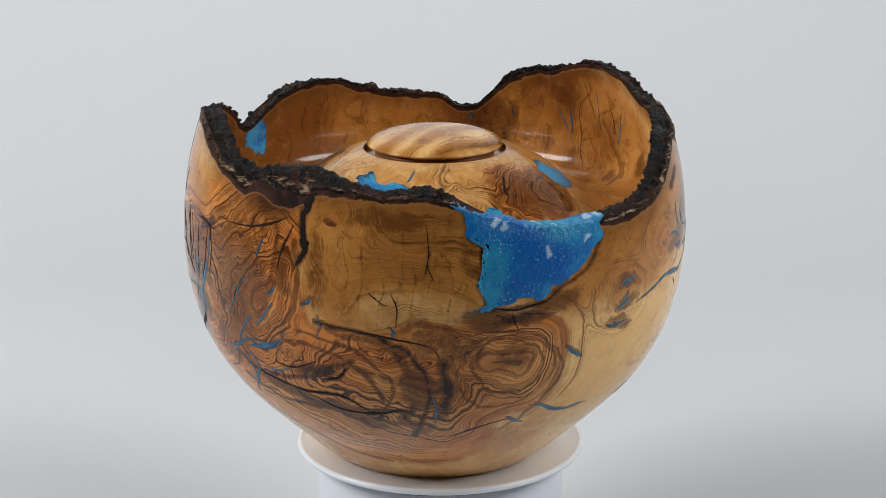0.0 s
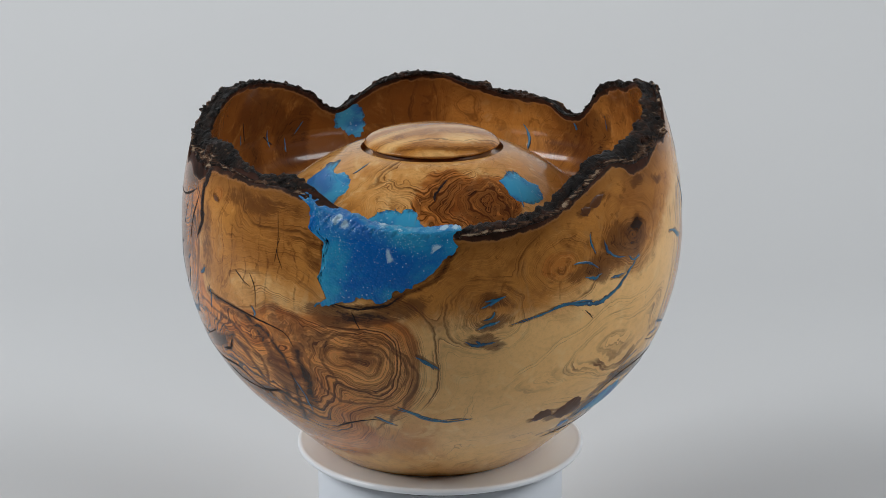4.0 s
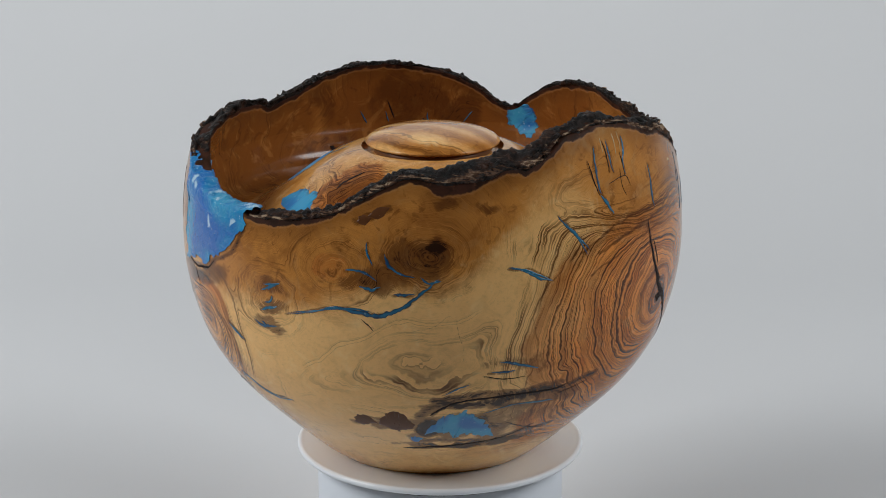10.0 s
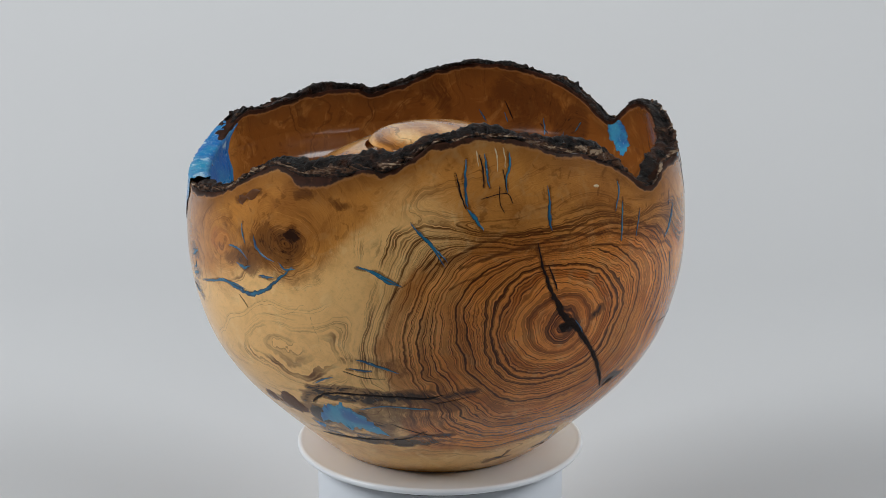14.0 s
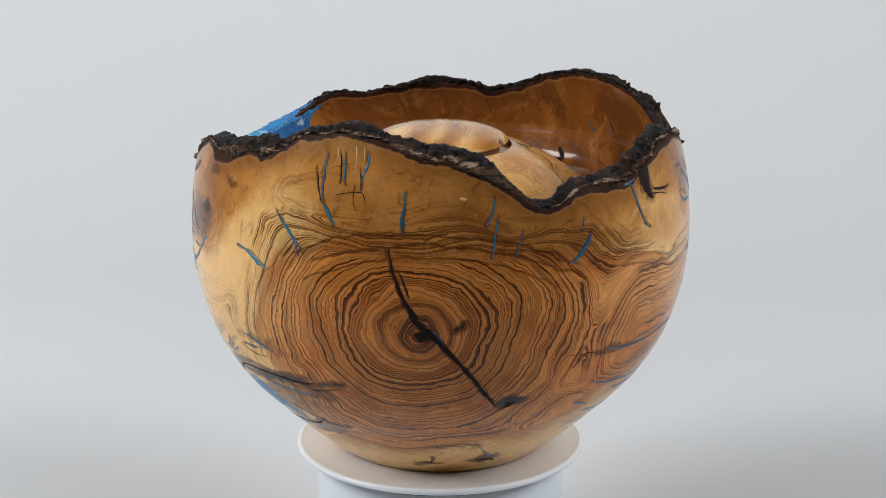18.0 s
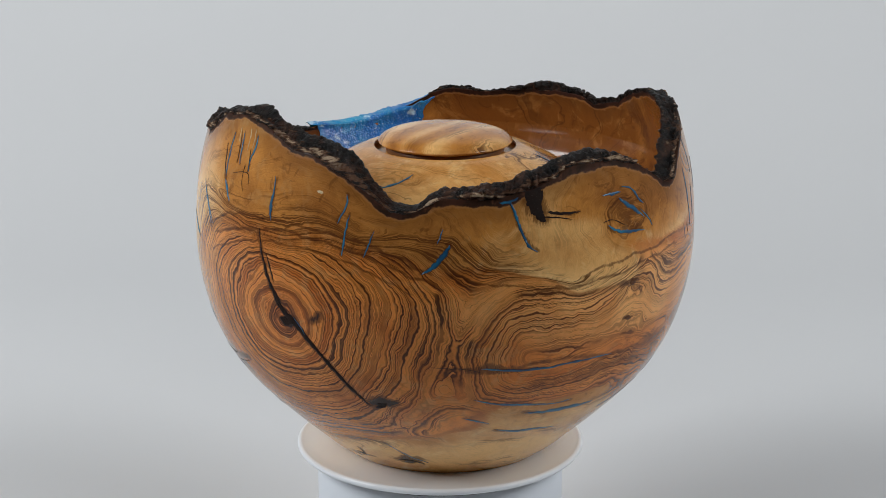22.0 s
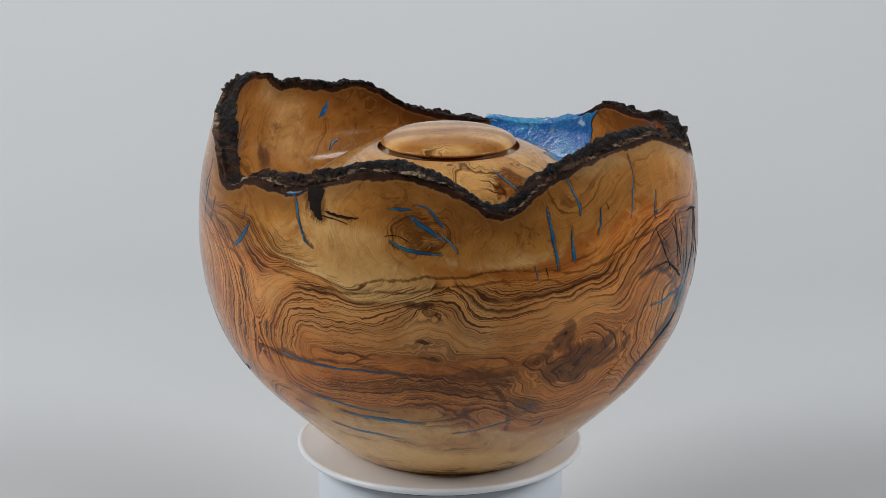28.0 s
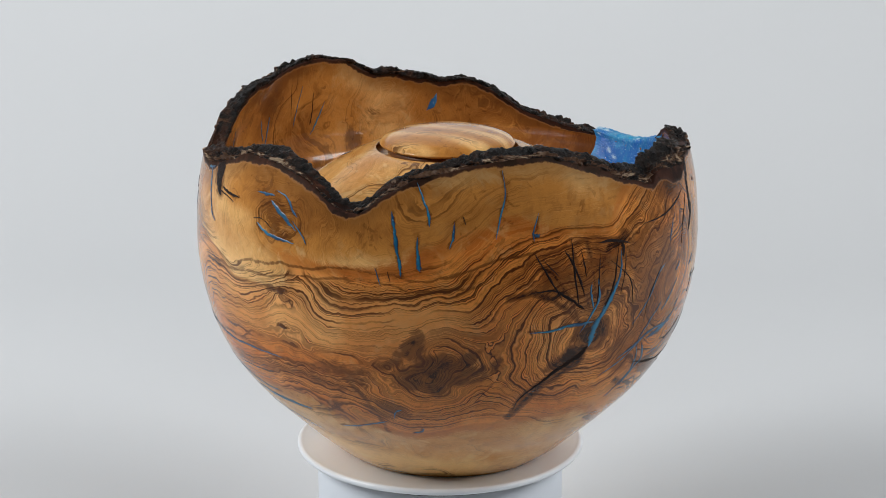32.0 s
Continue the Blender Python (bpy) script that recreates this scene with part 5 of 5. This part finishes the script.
    vein(thing, "outer", PALE, ((56.3, 172.0, 0.8), (56.6, 166.8, 0.53), (56.4, 163.3, 0.4)))
    vein(thing, "outer", PALE, ((50.2, 171.1, 0.8), (50.3, 167.3, 0.53), (50.5, 164.6, 0.4)))
    vein(thing, "outer", CRACK, ((55.9, 163.2, 0.53), (56.3, 156.3, 0.8), (56.2, 152.8, 0.4)))
    vein(thing, "outer", CRACK, ((50.7, 169.7, 0.8), (51.4, 162.8, 1.1), (51.4, 155.8, 0.53)))
    vein(thing, "outer", CRACK, ((45.4, 162.0, 0.8), (46.3, 154.0, 1.1), (47.4, 147.0, 0.8)))
    vein(thing, "outer", VEIN, ((85.6, 24.7, 0.53), (92.4, 14.8, 1.6), (99.7, 9.5, 0.53)))
    vein(thing, "outer", PALE, ((77.7, 151.6, 1.3), (79.2, 151.2, 1.6)))
    vein(thing, "outer", CRACK, ((50.7, 151.0, 0.4), (56.2, 152.8, 0.53), (57.7, 148.2, 0.53)))
    vein(thing, "outer", CRACK, ((54.9, 156.2, 0.4), (54.8, 149.1, 0.53), (55.7, 144.5, 0.4)))
    vein(thing, "outer", CRACK, ((66.1, 10.8, 0.8), (69.2, 9.5, 2.1), (70.7, 14.0, 0.8)))
    vein(thing, "outer", VEIN, ((114.4, 74.1, 0.8), (119.5, 72.7, 1.6), (127.2, 71.7, 1.9), (135.4, 72.1, 1.6), (142.8, 72.3, 1.1), (147.8, 72.0, 0.53)))
    vein(thing, "outer", VEIN, ((113.4, 56.9, 0.53), (119.0, 53.8, 1.6), (126.2, 51.8, 1.6), (135.7, 49.6, 1.1), (140.4, 50.5, 0.53)))
    vein(thing, "outer", VEIN, ((126.9, 46.2, 0.53), (133.5, 45.0, 2.4), (142.1, 44.5, 2.9), (149.9, 44.3, 1.3)))
    vein(thing, "outer", VEIN, ((110.7, 45.7, 0.53), (115.2, 43.2, 1.3), (118.4, 41.2, 0.53)))
    vein(thing, "outer", VEIN, ((120.4, 36.6, 0.8), (127.8, 33.5, 2.4), (133.4, 33.0, 1.9), (142.1, 31.0, 0.53)))
    vein(thing, "outer", VEIN, ((120.3, 149.9, 1.1), (121.4, 143.5, 1.9), (122.5, 136.2, 2.1), (124.2, 129.9, 1.6), (126.0, 127.1, 0.53)))
    vein(thing, "outer", VEIN, ((117.9, 149.2, 0.8), (120.1, 149.5, 2.4), (122.2, 151.2, 1.3)))
    vein(thing, "outer", VEIN, ((142.6, 147.5, 0.53), (145.7, 147.6, 2.1), (148.1, 147.6, 0.8)))
    vein(thing, "outer", VEIN, ((147.1, 145.5, 1.1), (149.3, 142.3, 2.7), (152.4, 137.6, 2.4), (154.8, 134.1, 0.53)))
    vein(thing, "outer", VEIN, ((148.3, 150.0, 0.53), (151.5, 147.8, 1.3), (153.6, 142.6, 1.9), (154.9, 140.4, 0.8)))
    vein(thing, "outer", VEIN, ((143.4, 134.3, 0.8), (146.3, 130.9, 2.1), (150.3, 129.5, 2.1), (154.6, 128.6, 0.8)))
    vein(thing, "outer", VEIN, ((153.6, 138.4, 0.53), (156.6, 132.2, 1.1), (157.5, 129.3, 0.53)))
    vein(thing, "outer", CRACK, ((142.0, 135.9, 0.6), (145.0, 136.3, 0.6), (148.7, 132.5, 0.4)))
    vein(thing, "outer", CRACK, ((125.6, 142.3, 0.6), (130.0, 141.6, 1), (134.5, 139.7, 0.4)))
    vein(thing, "outer", CRACK, ((85.0, 10.8, 0.6), (93.0, 10.5, 2), (97.7, 8.7, 0.4)))
    vein(thing, "outer", CRACK, ((103.3, 75.2, 0.3), (110.7, 74.1, 0.4), (114.5, 72.0, 0.4)))
    vein(thing, "outer", VEIN, ((156.6, 36.5, 0.53), (162.8, 38.7, 1.3), (170.1, 43.2, 1.1), (172.9, 44.8, 0.53)))
    vein(thing, "outer", VEIN, ((174.9, 46.9, 0.53), (175.7, 51.3, 1.3), (177.4, 53.1, 0.8)))
    vein(thing, "outer", VEIN, ((179.1, 38.0, 0.53), (-178.4, 39.5, 1.3), (-177.8, 41.7, 0.53)))
    vein(thing, "outer", VEIN, ((176.5, 147.5, 0.8), (177.2, 141.5, 2.1), (177.7, 134.1, 2.4), (178.5, 125.3, 1.9), (178.8, 118.9, 0.53)))
    vein(thing, "outer", VEIN, ((-177.7, 136.7, 0.53), (-177.7, 130.6, 1.6), (-177.4, 124.2, 2.7), (-177.2, 121.9, 0.8)))
    vein(thing, "outer", VEIN, ((173.4, 122.6, 0.8), (174.6, 114.8, 0.53)))
    vein(thing, "outer", VEIN, ((-178.1, 159.5, 0.53), (-176.5, 152.0, 1.3), (-175.5, 145.9, 1.6), (-175.3, 141.0, 0.53)))
    vein(thing, "outer", VEIN, ((-170.2, 143.2, 0.53), (-170.4, 137.1, 1.6), (-171.1, 131.7, 0.53)))
    vein(thing, "outer", VEIN, ((-159.6, 164.3, 0.4), (-159.2, 154.4, 0.8), (-160.4, 145.0, 1.1), (-161.5, 135.4, 0.53)))
    vein(thing, "outer", VEIN, ((-152.1, 145.6, 0.53), (-153.5, 137.3, 1.1), (-153.4, 133.5, 0.53)))
    vein(thing, "outer", CRACK, ((-168.3, 145.6, 0.4), (-167.8, 142.0, 0.6)))
    vein(thing, "outer", VEIN, ((-131.9, 124.6, 0.53), (-132.3, 114.5, 1.9), (-134.2, 104.8, 3.2), (-136.9, 96.6, 3.7), (-138.7, 89.1, 4.5), (-139.0, 84.5, 4.3), (-139.5, 81.3, 1.3)))
    vein(thing, "outer", VEIN, ((-154.4, 92.4, 0.53), (-150.0, 91.9, 1.6), (-144.7, 93.4, 2.4), (-139.0, 93.3, 1.3)))
    vein(thing, "outer", VEIN, ((-140.0, 112.1, 0.53), (-140.2, 107.0, 1.6), (-139.3, 99.3, 0.8)))
    vein(thing, "outer", CRACK, ((-139.5, 81.8, 3.2), (-142.0, 77.1, 4.4), (-145.9, 72.6, 3.2), (-149.6, 66.9, 2), (-154.3, 58.8, 1.2), (-155.6, 50.7, 0.4)))
    vein(thing, "outer", CRACK, ((-138.5, 99.8, 0.8), (-138.2, 111.5, 1), (-137.9, 124.1, 0.6)))
    vein(thing, "outer", CRACK, ((-146.5, 127.9, 0.8), (-144.5, 121.1, 1.6), (-142.5, 111.6, 1.4), (-141.7, 106.2, 0.6)))
    vein(thing, "outer", CRACK, ((-131.3, 120.5, 1.6), (-131.6, 125.7, 2.4), (-132.2, 128.5, 0.8)))
    vein(thing, "outer", CRACK, ((-154.2, 110.7, 0.6), (-149.2, 110.9, 1.6), (-145.2, 106.0, 2), (-141.5, 100.1, 1.2)))
    vein(thing, "outer", CRACK, ((-138.1, 129.2, 1), (-133.5, 128.9, 2), (-129.4, 126.1, 0.8)))
    vein(thing, "outer", CRACK, ((-142.7, 128.1, 0.4), (-141.8, 120.3, 1), (-141.4, 115.1, 0.4)))
    vein(thing, "outer", CRACK, ((-151.7, 125.3, 0.4), (-147.9, 117.0, 0.8)))
    vein(thing, "outer", VEIN, ((-133.6, 63.7, 0.53), (-127.5, 69.7, 1.1), (-122.8, 75.9, 1.6), (-119.1, 79.7, 2.1), (-109.2, 79.6, 1.9)))
    vein(thing, "outer", VEIN, ((-121.5, 75.3, 1.1), (-119.0, 66.5, 2.4), (-120.7, 61.4, 2.1), (-123.1, 53.4, 0.8)))
    vein(thing, "outer", VEIN, ((-153.5, 136.7, 0.8), (-152.8, 135.8, 2.1), (-151.9, 136.6, 0.8)))
    vein(thing, "outer", CRACK, ((-130.6, 122.8, 0.6), (-131.0, 113.9, 1), (-132.1, 103.9, 0.6)))
    vein(thing, "outer", CRACK, ((-118.5, 111.0, 0.4), (-122.2, 99.4, 0.8), (-123.1, 88.9, 0.4)))
    vein(thing, "outer", CRACK, ((176.0, 121.6, 0.4), (176.6, 116.7, 0.6)))
    vein(thing, "dome", POOL, ((-105.3, 72.2, 14), (-101.9, 63.9, 39), (-95.9, 55.9, 36), (-95.4, 50.3, 9.4)))
    vein(thing, "dome", POOL, ((-4.3, 52.0, 4.7), (3.1, 56.6, 21), (9.1, 59.3, 16), (15.7, 59.3, 4.7)))
    vein(thing, "dome", POOL, ((-67.1, 73.9, 5.9), (-60.3, 72.4, 15), (-52.2, 72.2, 18), (-43.4, 72.8, 9.4)))
    vein(thing, "dome", VEIN, ((72.1, 58.3, 0.69), (81.8, 53.4, 2.1), (88.2, 47.2, 1)))
    vein(thing, "dome", VEIN, ((-176.9, 43.1, 0.69), (-172.9, 52.8, 2.1), (-170.0, 58.8, 1)))
    vein(thing, "dome", VEIN, ((-86.5, 40.3, 1), (-87.1, 46.1, 1.7), (-88.5, 49.7, 1)))
    vein(thing, "dome", CRACK, ((-32.4, 47.8, 0.69), (-38.8, 56.0, 1.7), (-39.6, 60.2, 0.69)))
    vein(thing, "inner", POOL, ((163.3, 152.0, 5), (163.6, 147.2, 14), (162.6, 140.7, 18), (161.0, 134.5, 13), (161.0, 130.5, 3.7)))
    vein(thing, "inner", POOL, ((14.2, 143.9, 1.6), (12.6, 147.6, 4), (11.4, 153.2, 1.9)))
    vein(thing, "inner", VEIN, ((11.3, 125.9, 1.1), (9.9, 129.6, 2.7), (7.6, 131.4, 2.1)))
    vein(thing, "inner", VEIN, ((65.7, 151.4, 0.53), (65.6, 143.7, 1.9), (66.1, 134.4, 0.8)))
    vein(thing, "inner", VEIN, ((54.1, 163.9, 0.53), (54.8, 151.6, 0.8), (55.2, 142.3, 0.53)))
    vein(thing, "inner", VEIN, ((45.1, 153.4, 0.53), (47.2, 142.1, 1.6), (48.9, 136.1, 0.8)))
    vein(thing, "inner", VEIN, ((96.8, 142.9, 1.6), (95.8, 139.1, 3.2)))
    vein(thing, "inner", VEIN, ((84.3, 150.7, 0.53), (84.1, 142.7, 1.1)))
    vein(thing, "inner", VEIN, ((-151.1, 144.0, 1.1), (-153.1, 136.7, 1.6)))
    vein(thing, "inner", VEIN, ((-170.0, 141.7, 1.1), (-170.7, 132.5, 2.1)))
    vein(thing, "inner", VEIN, ((-176.5, 135.7, 1.1), (-176.2, 128.3, 1.9)))
    vein(thing, "inner", VEIN, ((177.2, 142.8, 1.3), (180.0, 136.2, 0.8)))
    vein(thing, "inner", VEIN, ((113.1, 138.4, 1.1), (111.0, 131.9, 2.7), (110.9, 125.3, 1.1)))
    vein(thing, "inner", CRACK, ((-158.7, 149.1, 1.1), (-160.9, 139.1, 1.6)))
    vein(thing, "inner", VEIN, ((69.7, 151.7, 0.8), (67.1, 138.7, 1.3)))
    vein(thing, "inner", CRACK, ((49.5, 159.1, 0.53), (49.0, 148.1, 0.8), (49.3, 141.3, 1.1)))
    vein(thing, "inner", CRACK, ((58.5, 166.2, 0.4), (56.4, 147.2, 0.53)))
    vein(thing, "inner", CRACK, ((-141.5, 127.3, 2.7), (-143.2, 122.5, 3.7), (-141.0, 120.5, 1.3)))
    vein(thing, "inner", VEIN, ((-158.3, 143.0, 0.8), (-159.3, 137.1, 1.3)))
    vein(thing, "inner", CRACK, ((-168.7, 138.7, 1.1), (-171.6, 133.3, 1.6)))


build_studio()
turntable, plate = build_turntable()
vessel = build_vessel()
lid = build_lid()


def motions():
    """The plate turns evenly clockwise; the vessel stands a little off its middle and goes round with it."""
    speed = 8.2
    rows, still, spin = [], [], []
    for i in range(65):
        t = i * 0.5
        turn = -speed * (t - 9)
        spin.append((t, pose(0, 0, 0, 0, 0, turn)))
        rows.append((t, pose(0, 0, 0, 0, 0, turn) @ pose(-0.0038, 0.0015, 0)))
    walk(plate, spin)
    walk(vessel, rows)
    walk(lid, rows)


motions()
